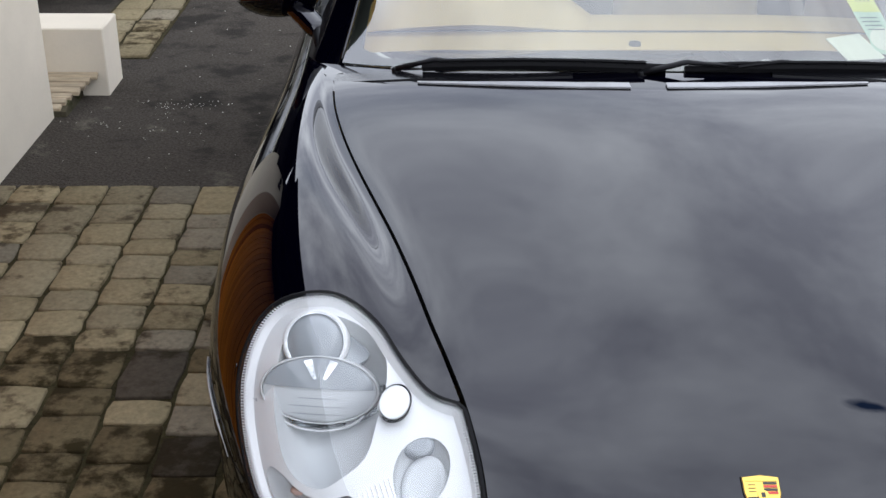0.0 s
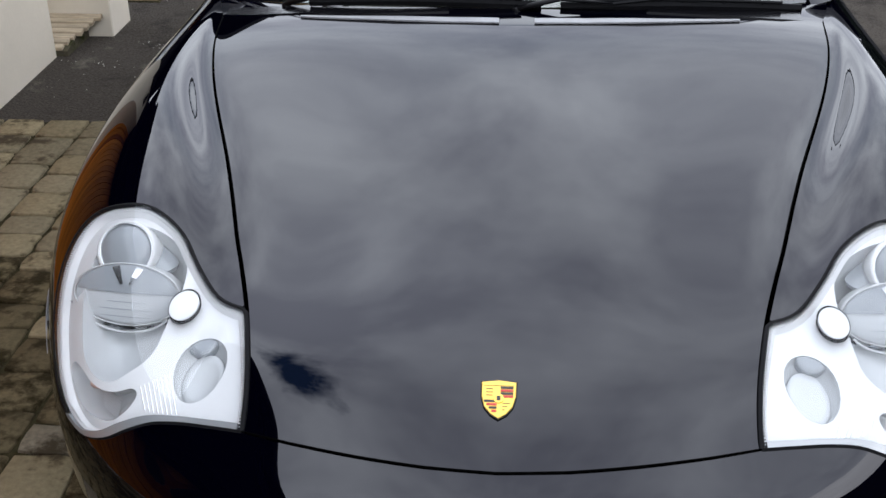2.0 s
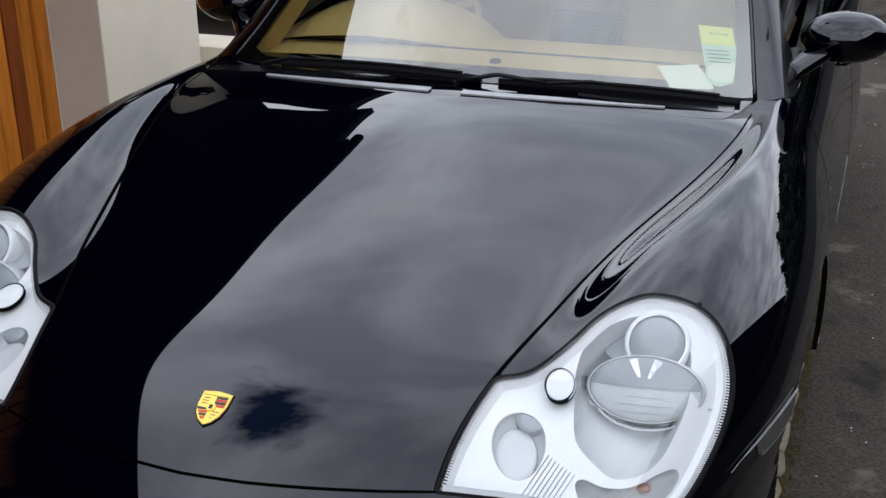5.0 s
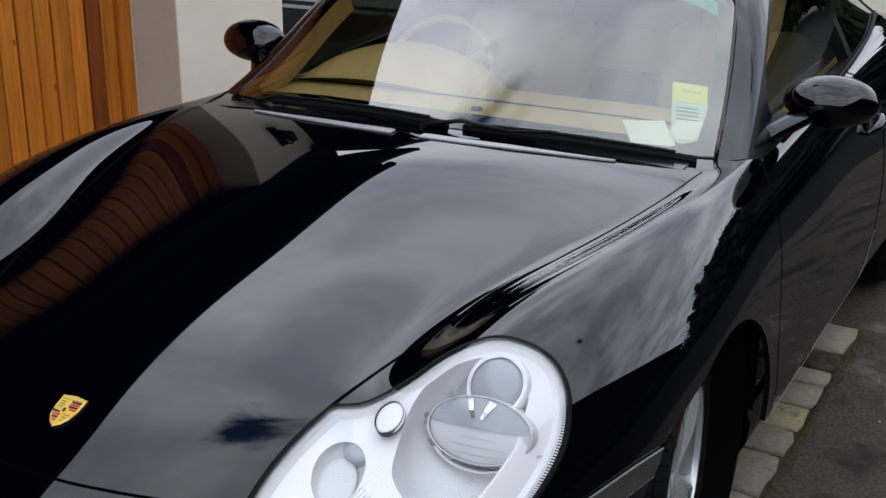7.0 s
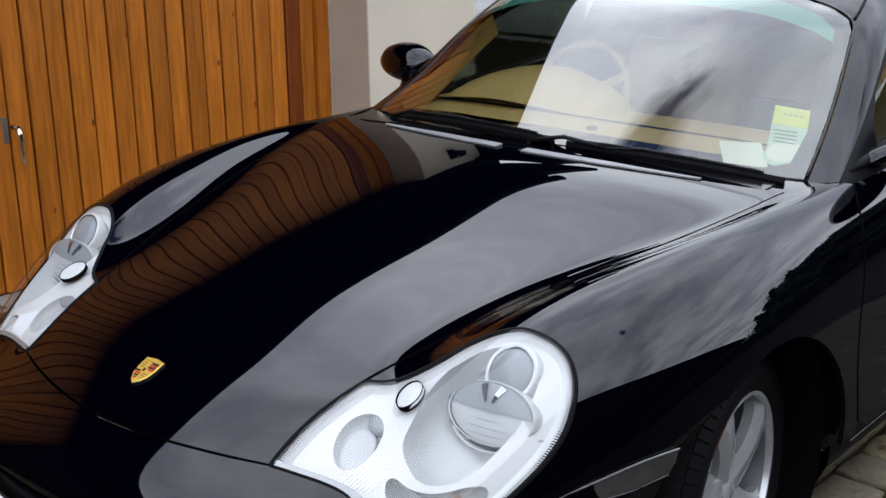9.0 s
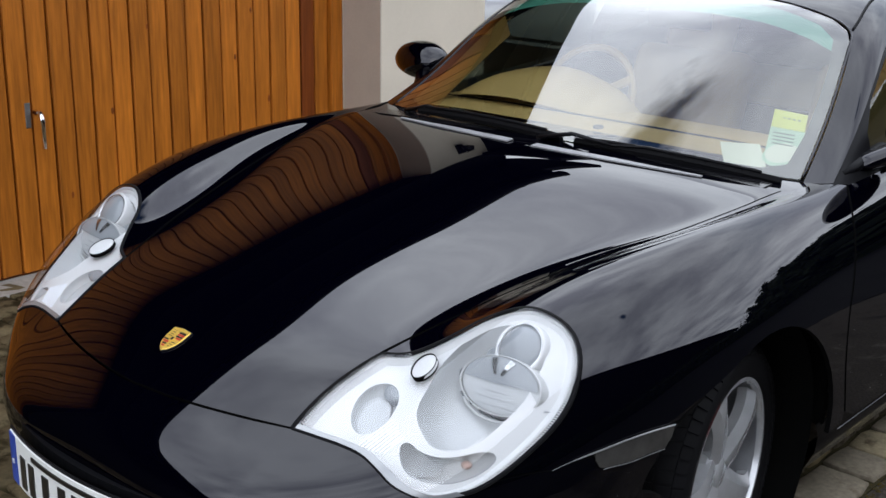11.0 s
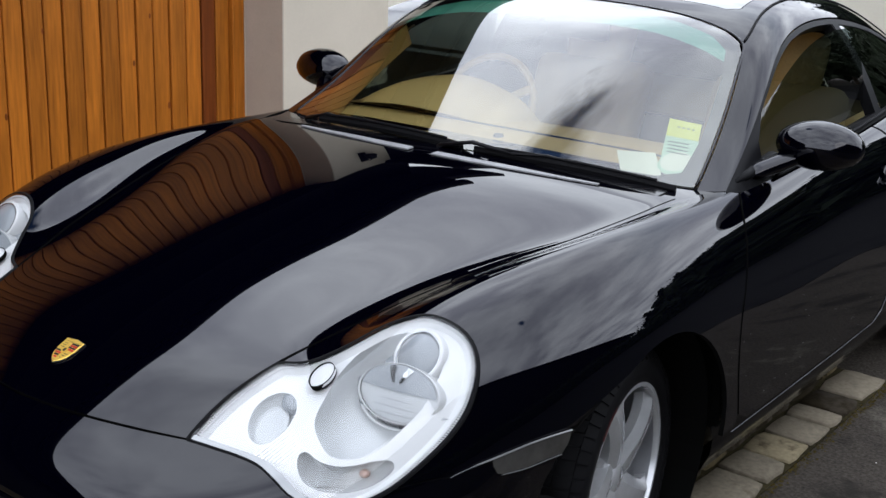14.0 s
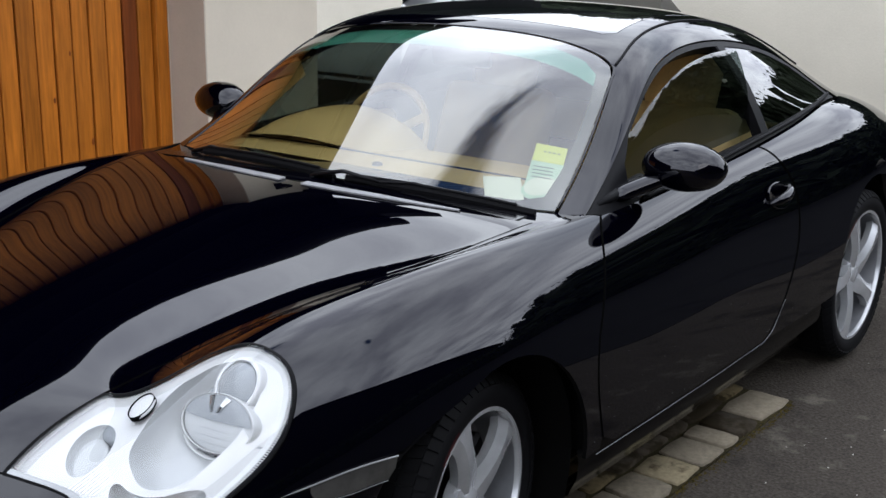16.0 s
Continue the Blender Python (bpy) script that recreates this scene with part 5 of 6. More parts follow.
for a in (0, 120, 240):
    sp = moved(box(-.015, .015, .05, .18, -.008, .008, .004), Matrix.Translation((-.37, 1.06, .86)) @ Matrix.Rotation(radians(66), 4, "X") @ Matrix.Rotation(radians(a + 180), 4, "Z"))
    part("wheel_spoke", sp, BEIGE, wheel_s)
for x in (-.37, .37):
    seat_o = part("front_seat", box(x - .25, x + .25, 1.10, 1.60, .36, .52, .05, 3), BEIGE, car, "beige leather bucket seat", smooth=True)
    back = moved(box(x - .24, x + .24, -.06, .06, 0, .52, .05, 3), Matrix.Translation((0, 1.60, .48)) @ Matrix.Rotation(radians(-20), 4, "X"))
    part("backrest", back, BEIGE, seat_o, "beige backrest", smooth=True)
    head = moved(box(x - .13, x + .13, -.05, .05, .50, .70, .04, 3), Matrix.Translation((0, 1.60, .48)) @ Matrix.Rotation(radians(-20), 4, "X"))
    part("headrest", head, BEIGE, seat_o, "beige headrest", smooth=True)
for x0 in (-.80, .74):
    part("door_card", box(x0, x0 + .06, .60, 1.60, .32, .86, .02), BEIGE_LIGHT, car, "beige door lining")
part("cabin_floor", box(-.76, .76, .55, 2.3, .28, .32), TRIM, car, "dark carpet")
part("rear_bench", box(-.60, .60, 2.0, 2.35, .34, .86, .06, 2), BEIGE, car, "beige rear seats", smooth=True)
lining = [(2.96, 0), (2.96, 2.6), (3.2, 3.3), (5.8, 3.3), (6.0, 0)]
panel("roof_lining", CABIN, lining[:-1] + mirrored(lining[1:]), BEIGE_LIGHT, car, "pale roof lining", step=0.2, lift=-0.03, lip=0)
for s in (False, True):
    panel("pillar_trim", CABIN, [(0.2, 3.12), (2.5, 3.12), (2.6, 3.9), (0.9, 3.9), (0.3, 3.8)], BEIGE_LIGHT, car, "beige inner pillar trim", step=0.15, lift=-0.042, lip=0, flip=s)
    panel("pillar_liner", CABIN, [(4.70, 4.1), (4.86, 4.1), (4.86, 5.9), (4.70, 5.9)], TRIM, car, step=0.15, lift=-0.006, lip=0.02, flip=s)
for s in (False, True):
    sg = -1 if s else 1
    rows_ = []
    for u in (.35, .8, 1.3, 1.8, 2.3):
        (pa, pb), (na, nb_) = CABIN.at([(u, 2.80), (u, 3.05)])
        pa, pb = pa - na * .012, pb - nb_ * .085
        rows_.append([(sg * q[0], q[1], q[2]) for q in (pa, (pa + pb) / 2, pb)])
    sheet("pillar_cover", rows_, BEIGE, car, "beige inner face of the windscreen pillar")
part("inner_mirror", merge(moved(box(-.11, .11, -.012, .012, -.032, .032, .012, 2), Matrix.Translation((.02, .98, 1.17)) @ Matrix.Rotation(radians(8), 4, "X")),
                           tube([(.02, .97, 1.235), (.02, .985, 1.19)], .01, 8)), TRIM, car, "black interior mirror", smooth=True)
panel("mirror_mount", CABIN, smooth_loop([(2.35, -.30), (2.39, -.22), (2.35, -.14), (2.31, -.22)], 4), TRIM, windscreen, "dark round mirror mount", step=0.05, lift=-0.005, lip=0.004)

# permits behind the screen


def on_screen(x, z, lift=-0.006):
    uv = CABIN.find(x, z, (0, 2), (0, 0), (2.8, 3))
    p, n = CABIN.at([uv])
    return Vector(p[0] + n[0] * lift)


def decal(name, corners, mat, parent, label="", lift=-0.006, n=6):
    grid = [[on_screen(*[a + (b - a) * i / n for a, b in zip([p + (q - p) * j / n for p, q in zip(corners[0], corners[3])], [p + (q - p) * j / n for p, q in zip(corners[1], corners[2])])], lift)
             for i in range(n + 1)] for j in range(n + 1)]
    vs = [v for r in grid for v in r]
    m = n + 1
    return raw(name, vs, [(j * m + i, j * m + i + 1, (j + 1) * m + i + 1, (j + 1) * m + i) for j in range(n) for i in range(n)], mat, parent, label, True)


def round_decal(name, x, z, w, h, lean, mat, parent, label, lift):
    """A rounded paper on the screen, leaning with the pane's edge."""
    ring = [on_screen(x + w * math.cos(t) - lean * h * math.sin(t), z + h * math.sin(t), lift) for t in (2 * math.pi * k / 28 for k in range(28))]
    return raw(name, ring + [on_screen(x, z, lift)], [(k, (k + 1) % 28, 28) for k in range(28)], mat, parent, label, True)


holder = decal("permit_holder", [(.547, .976), (.628, .967), (.652, .918), (.574, .924)], PAPER_GREEN, None, "pale green paper permits in a clear holder on the windscreen")
tagged(holder, category="parking permit")
round_decal("holder_foot", .613, .919, .040, .022, .32, PAPER_GREEN, holder, "rounded foot of the holder", -0.0056)
decal("yellow_slip", [(.530, 1.011), (.610, 1.001), (.627, .966), (.548, .975)], PAPER_YELLOW, holder, "yellow slip", lift=-0.005)
round_decal("white_slip", .611, .923, .035, .019, .32, PAPER, holder, "white round permit", -0.0048)
for k in range(4):
    decal("print_line", [(.562 + .0045 * k, .964 - .007 * k), (.612 + .004 * k, .959 - .007 * k), (.612 + .004 * k, .957 - .007 * k), (.562 + .0045 * k, .962 - .007 * k)], INK, holder, lift=-0.0045, n=2)
for x, z in ((.560, .995), (.572, .9935), (.584, .992), (.596, .9905)):
    decal("slip_print", [(x, z), (x + .006, z - .001), (x + .007, z - .004), (x + .001, z - .003)], INK, holder, lift=-0.0045, n=2)
note = raw("paper_note", [(.458, .492, .931), (.549, .532, .932), (.606, .468, .886), (.502, .440, .892), (.458, .492, .929), (.549, .532, .930), (.606, .468, .884), (.502, .440, .890)],
           [(0, 1, 2, 3), (7, 6, 5, 4), (0, 4, 5, 1), (1, 5, 6, 2), (2, 6, 7, 3), (3, 7, 4, 0)], PAPER, None, "folded white paper lying against the windscreen")
tagged(note, category="paper")
tag_ = part("toll_tag", moved(box(-.032, .032, -.008, .008, -.014, .014, .006, 2), Matrix.Translation((-.262, 1.06, 1.214)) @ Matrix.Rotation(radians(-14), 4, "Y")), TEAL, None, "small teal piece behind the interior mirror")
tagged(tag_, category="tag")

# ---- the ground ----
rng = random.Random(7)
ground = part("ground", box(-150, 150, -150, 150, -.40, -.012), ASPHALT, None)
tagged(ground, "worn dark grey asphalt with pale grit", "ground", kind="structure")
# unseen dark slab, added so that the car's side mirrors darker ground
road = part("road", box(1.95, 6.0, -80, 80, -.03, -.008), UNSEEN_GROUND, None)
tagged(road, "unseen dark ground strip added to darken reflections in the car side", "road", kind="structure")
PAVE_X0, PAVE_X1, PAVE_Y0, PAVE_Y1 = -2.34, .868, -4.2, 1.785
paving = part("pavement", box(PAVE_X0, PAVE_X1, PAVE_Y0, PAVE_Y1, -.03, -.006), JOINT, None)
tagged(paving, "weathered sandstone paving with mossy joints", "paving", kind="structure")

# ---- the house ----
WALL_X, DOOR_X, JAMB_Y, END_Y, LINTEL = -2.07, -2.35, 1.797, 2.555, 2.15
house = part("wall_west", box(-2.75, WALL_X, JAMB_Y + .004, END_Y, -.02, LINTEL, .004), RENDER_WALL, None)
tagged(house, "white rendered house wall beside a garage door", "wall", kind="structure")
# unseen block over the wall, added to hide sky from the hood's reflections
part("gable", box(-2.75, WALL_X - .01, JAMB_Y + .004, END_Y, LINTEL + .002, 3.1), CLADDING, house, "unseen dark block that keeps sky out of the hood reflections")
# dark fascia that also stands for the shade under the eaves
part("lintel", box(-2.75, WALL_X - .01, -1.765, JAMB_Y, LINTEL + .002, 2.57), CLADDING, house, "dark fascia over the garage door, eave shade put into its colour")
# unseen wall, added so that the bumper mirrors something dark there
front = part("wall_south", box(-2.75, WALL_X, -9.0, -1.769, -.02, 2.57), CLADDING, None)
tagged(front, "unseen dark wall added to darken what the bumper mirrors", "wall", kind="structure")
part("reveal", box(DOOR_X + .03, WALL_X - .002, JAMB_Y, JAMB_Y + .006, -.01, LINTEL), REVEAL_SHADED, house, "beige door reveal with its shade put into the colour")


def prism(x0, x1, outline):
    """An upright outline in (y, z), drawn out along x."""
    bm = bmesh.new()
    ends = [[bm.verts.new((x, y, z)) for y, z in outline] for x in (x0, x1)]
    bm.faces.new(ends[0])
    bm.faces.new(ends[1][::-1])
    for i in range(len(outline)):
        j = (i + 1) % len(outline)
        bm.faces.new((ends[0][i], ends[1][i], ends[1][j], ends[0][j]))
    bmesh.ops.recalc_face_normals(bm, faces=bm.faces)
    return bm


# low-pitched roof whose eaves reach out over the drive
EAVE_X, EAVE_Y0, EAVE_Y1, EAVE_Z, PITCH_UP = -1.53, -7.5, 2.33, 2.48, math.tan(radians(12))


def pitched(x0, x1, y0, y1, z0, z1, bevel=0.0):
    """A slab that rises from the eaves towards the house."""
    bm = box(x0, x1, y0, y1, z0, z1, bevel)
    for v in bm.verts:
        v.co.z += (EAVE_X - v.co.x) * PITCH_UP
    return bm


eaves = part("roof_eaves", pitched(-4.5, EAVE_X, EAVE_Y0, EAVE_Y1, EAVE_Z, EAVE_Z + .09, .006), CLADDING, None)
tagged(eaves, "low-pitched dark roof with deep eaves over the garage door", "roof", kind="structure")
part("gutter", tube([(EAVE_X + .045, EAVE_Y0, EAVE_Z + .04), (EAVE_X + .045, EAVE_Y1 + .03, EAVE_Z + .04)], .045, 12), CLADDING, eaves, "dark roof gutter", smooth=True)
part("soffit", pitched(-2.75, EAVE_X - .03, EAVE_Y0, EAVE_Y1 - .02, EAVE_Z - .016, EAVE_Z - .003), CLADDING, eaves, "dark boarded soffit")
part("roof_end", pitched(-4.5, -1.64, EAVE_Y1 + .003, 2.98, EAVE_Z + .004, EAVE_Z + .086, .004), CLADDING, eaves, "set-back end of the roof")
porch = part("porch_roof", box(-2.75, -1.42, 2.30, 4.6, 2.10, 2.18, .005), CLADDING, None)
tagged(porch, "dark flat porch roof over the entrance", "porch roof", kind="structure")
# unseen block, added to darken reflections past the house corner
part("porch_wall", box(-2.75, WALL_X - .02, END_Y + .006, 4.6, 1.30, 2.095), CLADDING, porch, "unseen dark block added beside the porch to darken reflections")
# dark sheet in place of the wall's shade below the porch roof
part("porch_board", box(WALL_X + .002, WALL_X + .022, 2.36, 4.6, 1.50, 2.095), CLADDING, porch, "dark sheet standing for the shade under the porch roof")
lantern = part("wall_lamp", box(WALL_X + .001, WALL_X + .018, 2.06, 2.13, 1.82, 1.99, .004), TRIM, None, "small black wall lamp on the white rendered wall")
tagged(lantern, category="lamp")
part("lamp_arm", tube([(WALL_X + .015, 2.095, 1.95), (WALL_X + .06, 2.095, 1.97), (WALL_X + .085, 2.095, 1.94)], .007, 8), TRIM, lantern, smooth=True)
part("lamp_shade", moved(lathe([(0, .012), (-.02, .035), (-.10, .046), (-.104, .044), (-.11, 0)], 16, "z"), Matrix.Translation((WALL_X + .085, 2.095, 1.94))), TRIM, lantern, smooth=True)

garage = empty("door_1", "varnished orange pine garage door of upright boards", "garage door", kind="structure", at=(DOOR_X, 0, 0))


def put(name, bm, mat, parent, label="", smooth=False):
    bmesh.ops.translate(bm, vec=-Vector(parent.location), verts=bm.verts)
    return part(name, bm, mat, parent, label, smooth)


PITCH = .0932
y1 = 1.549
k = 0
while y1 > -1.7:
    put("board", box(DOOR_X - .02, DOOR_X + .004 * (k % 2), y1 - PITCH + .0045, y1 - .0045, .015, LINTEL - .03, .004), WOOD, garage)
    y1 -= PITCH
    k += 1
put("board", box(DOOR_X - .02, DOOR_X + .003, 1.553, 1.630, .015, LINTEL - .03, .004), WOOD_DARK, garage, "darker reddish board")
put("board", box(DOOR_X - .02, DOOR_X + .002, 1.638, 1.717, .015, LINTEL - .03, .004), WOOD, garage)
put("door_frame", box(DOOR_X - .03, DOOR_X + .022, 1.726, JAMB_Y, -.01, LINTEL, .003), WOOD, garage, "pine door frame")
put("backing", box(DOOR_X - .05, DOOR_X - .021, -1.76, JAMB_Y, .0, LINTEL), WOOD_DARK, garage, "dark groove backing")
put("lock_plate", box(DOOR_X + .004, DOOR_X + .008, .118, .142, .60, .70, .002), DISC, garage, "dark metal keyhole plate")
put("door_handle", tube([(DOOR_X + .004, .160, .66), (DOOR_X + .05, .160, .66), (DOOR_X + .055, .162, .63), (DOOR_X + .05, .166, .52)], [.010, .010, .011, .009], 10), CHROME, garage, "chrome lever handle", smooth=True)
for y, z, r in ((1.344, .571, .011), (1.155, .78, .009), (.93, .35, .010), (.70, .95, .008), (.51, .62, .010), (.30, .30, .009), (1.25, .98, .008)):
    put("knot", moved(lathe([(.0, r), (.0012, r * .8), (.0014, 0)], 12), Matrix.Translation((DOOR_X + .0042, y, z)) @ Matrix.Diagonal((1, .7, 1.5, 1))), WOOD_DARK, garage)
step_bar = part("threshold", box(DOOR_X - .05, DOOR_X + .16, -1.76, JAMB_Y, -.02, .004, .003), material("concrete", (.33, .31, .28), rough=.9, grain=.2, stain=.3), None)
tagged(step_bar, "pale concrete threshold under the garage door", "threshold", kind="structure")

# entrance platform and low wall past the house corner
deck = part("entrance_deck", prism(-2.75, -2.02, [(END_Y + .005, -.02), (END_Y + .005, .012), (2.84, .086), (2.84, -.02)]), MOSSY, None)
tagged(deck, "low entrance step with weathered slats", "deck", kind="structure")
for i in range(7):
    yy = END_Y + .010 + i * .0405
    edge_x = -2.045 + .017 * i
    bm = box(-2.74, edge_x - .004 * (i % 3), yy, yy + .034, .004, .024 + .002 * (i % 2), .003)
    for v in bm.verts:
        v.co.z += (v.co.y - END_Y) * .26
    part("slat", bm, SLAT, deck)
low = part("low_wall", box(-2.9, -1.905, 2.845, 3.10, -.02, .292, .005), RENDER_WALL, None)
tagged(low, "low white rendered garden wall with a flat top", "wall", kind="structure")
strip_ = part("paved_strip", box(-2.235, -1.845, 3.39, 4.75, -.03, -.008), JOINT, None)
tagged(strip_, "short strip of old paving in the asphalt", "paving", kind="structure")
far = part("wall_north", box(-9, .7, 7.6, 7.9, -.05, 1.55), CREAM, None)
tagged(far, "plain cream rendered boundary wall", "wall", kind="structure")

def stone(w, l, seed):
    """A paver with uneven, worn edges."""
    r = random.Random(seed)
    n = 3
    ring = []
    for (ax, ay), (bx, by) in (((-w / 2, -l / 2), (w / 2, -l / 2)), ((w / 2, -l / 2), (w / 2, l / 2)), ((w / 2, l / 2), (-w / 2, l / 2)), ((-w / 2, l / 2), (-w / 2, -l / 2))):
        for i in range(n):
            t = i / n
            c = .008 if i == 0 else 0
            x, y = ax + (bx - ax) * t, ay + (by - ay) * t
            x -= c * (1 if x > 0 else -1) * .6 if c else 0
            y -= c * (1 if y > 0 else -1) * .6 if c else 0
            ring.append((x + r.uniform(-.0045, .0045), y + r.uniform(-.0045, .0045)))
    m = len(ring)
    vs = [(x, y, -.022) for x, y in ring] + [(x * .99, y * .99, .0015 + r.uniform(-.001, .001)) for x, y in ring] + \
         [(x * .955, y * .955, .0045 + r.uniform(-.001, .001)) for x, y in ring] + [(0, 0, .006)]
    fs = []
    for i in range(m):
        j = (i + 1) % m
        fs += [(i, j, m + j, m + i), (m + i, m + j, 2 * m + j, 2 * m + i), (2 * m + i, 2 * m + j, 3 * m)]
    return vs, fs


EDGE_RUN = (.25, .16, .115, .165, .165, .16)


def columns():
    """Columns of pavers along the drive, each a run of stones of mixed lengths."""
    out = []
    edge = 0
    x = PAVE_X1
    while x > PAVE_X0 + .08:
        w = .168
        x0 = max(PAVE_X0, x - w)
        y = PAVE_Y1
        while y > PAVE_Y0:
            l = rng.choice((.115, .13, .15, .165, .165, .19, .25))
            if x == PAVE_X1:
                l = EDGE_RUN[edge] if edge < len(EDGE_RUN) else rng.choice((.115, .15, .165, .16, .24))
                edge += 1
            out.append((x0, x, max(PAVE_Y0, y - l), y))
            y -= l
        x = x0
    return out


BASES = {}


def paver_mesh(w, l, mat):
    key = (round(w / .02), round(l / .02), rng.randrange(3), mat.name)
    if key not in BASES:
        vs, fs = stone(round(w / .02) * .02, round(l / .02) * .02, hash(key[:3]) % 1000)
        me = bpy.data.meshes.new("paver")
        me.from_pydata(vs, [], fs)
        me.polygons.foreach_set("use_smooth", [True] * len(me.polygons))
        me.materials.append(mat)
        BASES[key] = (me, round(w / .02) * .02, round(l / .02) * .02)
    return BASES[key]


def lay(cells, parent, limit, near):
    rest = {}
    count = 0
    for x0, x1, ya, yb in cells:
        gap = .013 if x1 > .60 else .0075
        w, l = x1 - x0 - gap, yb - ya - gap
        if w < .03 or l < .03:
            continue
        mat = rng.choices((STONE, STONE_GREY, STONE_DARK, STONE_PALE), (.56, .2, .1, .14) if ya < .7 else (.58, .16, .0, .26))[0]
        # the column beside the car takes only the two darkest stones
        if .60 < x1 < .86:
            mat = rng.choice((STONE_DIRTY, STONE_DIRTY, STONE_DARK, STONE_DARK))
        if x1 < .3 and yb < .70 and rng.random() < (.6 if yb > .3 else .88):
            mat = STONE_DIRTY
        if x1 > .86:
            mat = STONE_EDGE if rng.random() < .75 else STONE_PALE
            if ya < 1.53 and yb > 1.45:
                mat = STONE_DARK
        cx, cy = (x0 + x1) / 2, (ya + yb) / 2
        m = Matrix.Translation((cx, cy, rng.uniform(-.002, .002))) @ Euler((rng.uniform(-.012, .012), rng.uniform(-.012, .012), rng.uniform(-.012, .012))).to_matrix().to_4x4()
        me, bw, bl = paver_mesh(w, l, mat)
        m = m @ Matrix.Diagonal((w / bw, l / bl, 1, 1))
        if near(cx, cy) and count < limit:
            ob = new("paver", me)
            ob.parent = parent
            ob.matrix_local = m
            count += 1
        else:
            vs, fs = rest.setdefault(mat.name, ([], []))
            k0 = len(vs)
            vs += [tuple(m @ v.co) for v in me.vertices]
            fs += [tuple(k0 + i for i in p.vertices) for p in me.polygons]
    for name, (vs, fs) in rest.items():
        ob = raw("pavers_beyond", vs, fs, bpy.data.materials[name], parent, "more pavers of the drive", smooth=True)
        tagged(ob, kind="stuff")


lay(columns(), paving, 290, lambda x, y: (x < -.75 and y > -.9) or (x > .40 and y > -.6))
lay([(x, x + .18, y, y + .20) for x in (-2.22, -2.035) for y in (3.40, 3.62, 3.84, 4.06, 4.28, 4.50)], strip_, 20, lambda x, y: True)

# grit on the asphalt and moss along the paving's edge


def scatter(name, mat, label, category, spots, size):
    vs, fs = [], []
    for x, y, z in spots:
        s = rng.uniform(*size)
        k0 = len(vs)
        a = rng.uniform(0, 6.28)
        for dx, dy, dz in ((1, 0, 0), (-.5, .87, 0), (-.5, -.87, 0), (0, 0, .8)):
            vs.append((x + s * (dx * math.cos(a) - dy * math.sin(a)), y + s * (dx * math.sin(a) + dy * math.cos(a)), z + s * dz))
        fs += [(k0, k0 + 1, k0 + 3), (k0 + 1, k0 + 2, k0 + 3), (k0 + 2, k0, k0 + 3)]
    ob = raw(name, vs, fs, mat, None)
    return tagged(ob, label, category, kind="stuff")


scatter("grit", GRIT, "pale grit scattered on asphalt", "grit", [(rng.uniform(.9, 3.4), rng.uniform(-1.5, 5.5), -.012) for _ in range(420)] +
        [(rng.uniform(-2.2, -.8), rng.uniform(1.85, 5.5), -.012) for _ in range(60)] + [(rng.gauss(-1.55, .10), rng.gauss(2.72, .035), -.012) for _ in range(60)] + [(rng.gauss(-1.75, .25), rng.gauss(2.45, .12), -.012) for _ in range(40)], (.0012, .0042))
scatter("moss", MOSS, "yellow-green moss along the paving edge", "moss", [(.868 + rng.gauss(0.008, .010), rng.uniform(-1, 1.75), -.012 + rng.uniform(0, .006)) for _ in range(1100)], (.002, .0055))

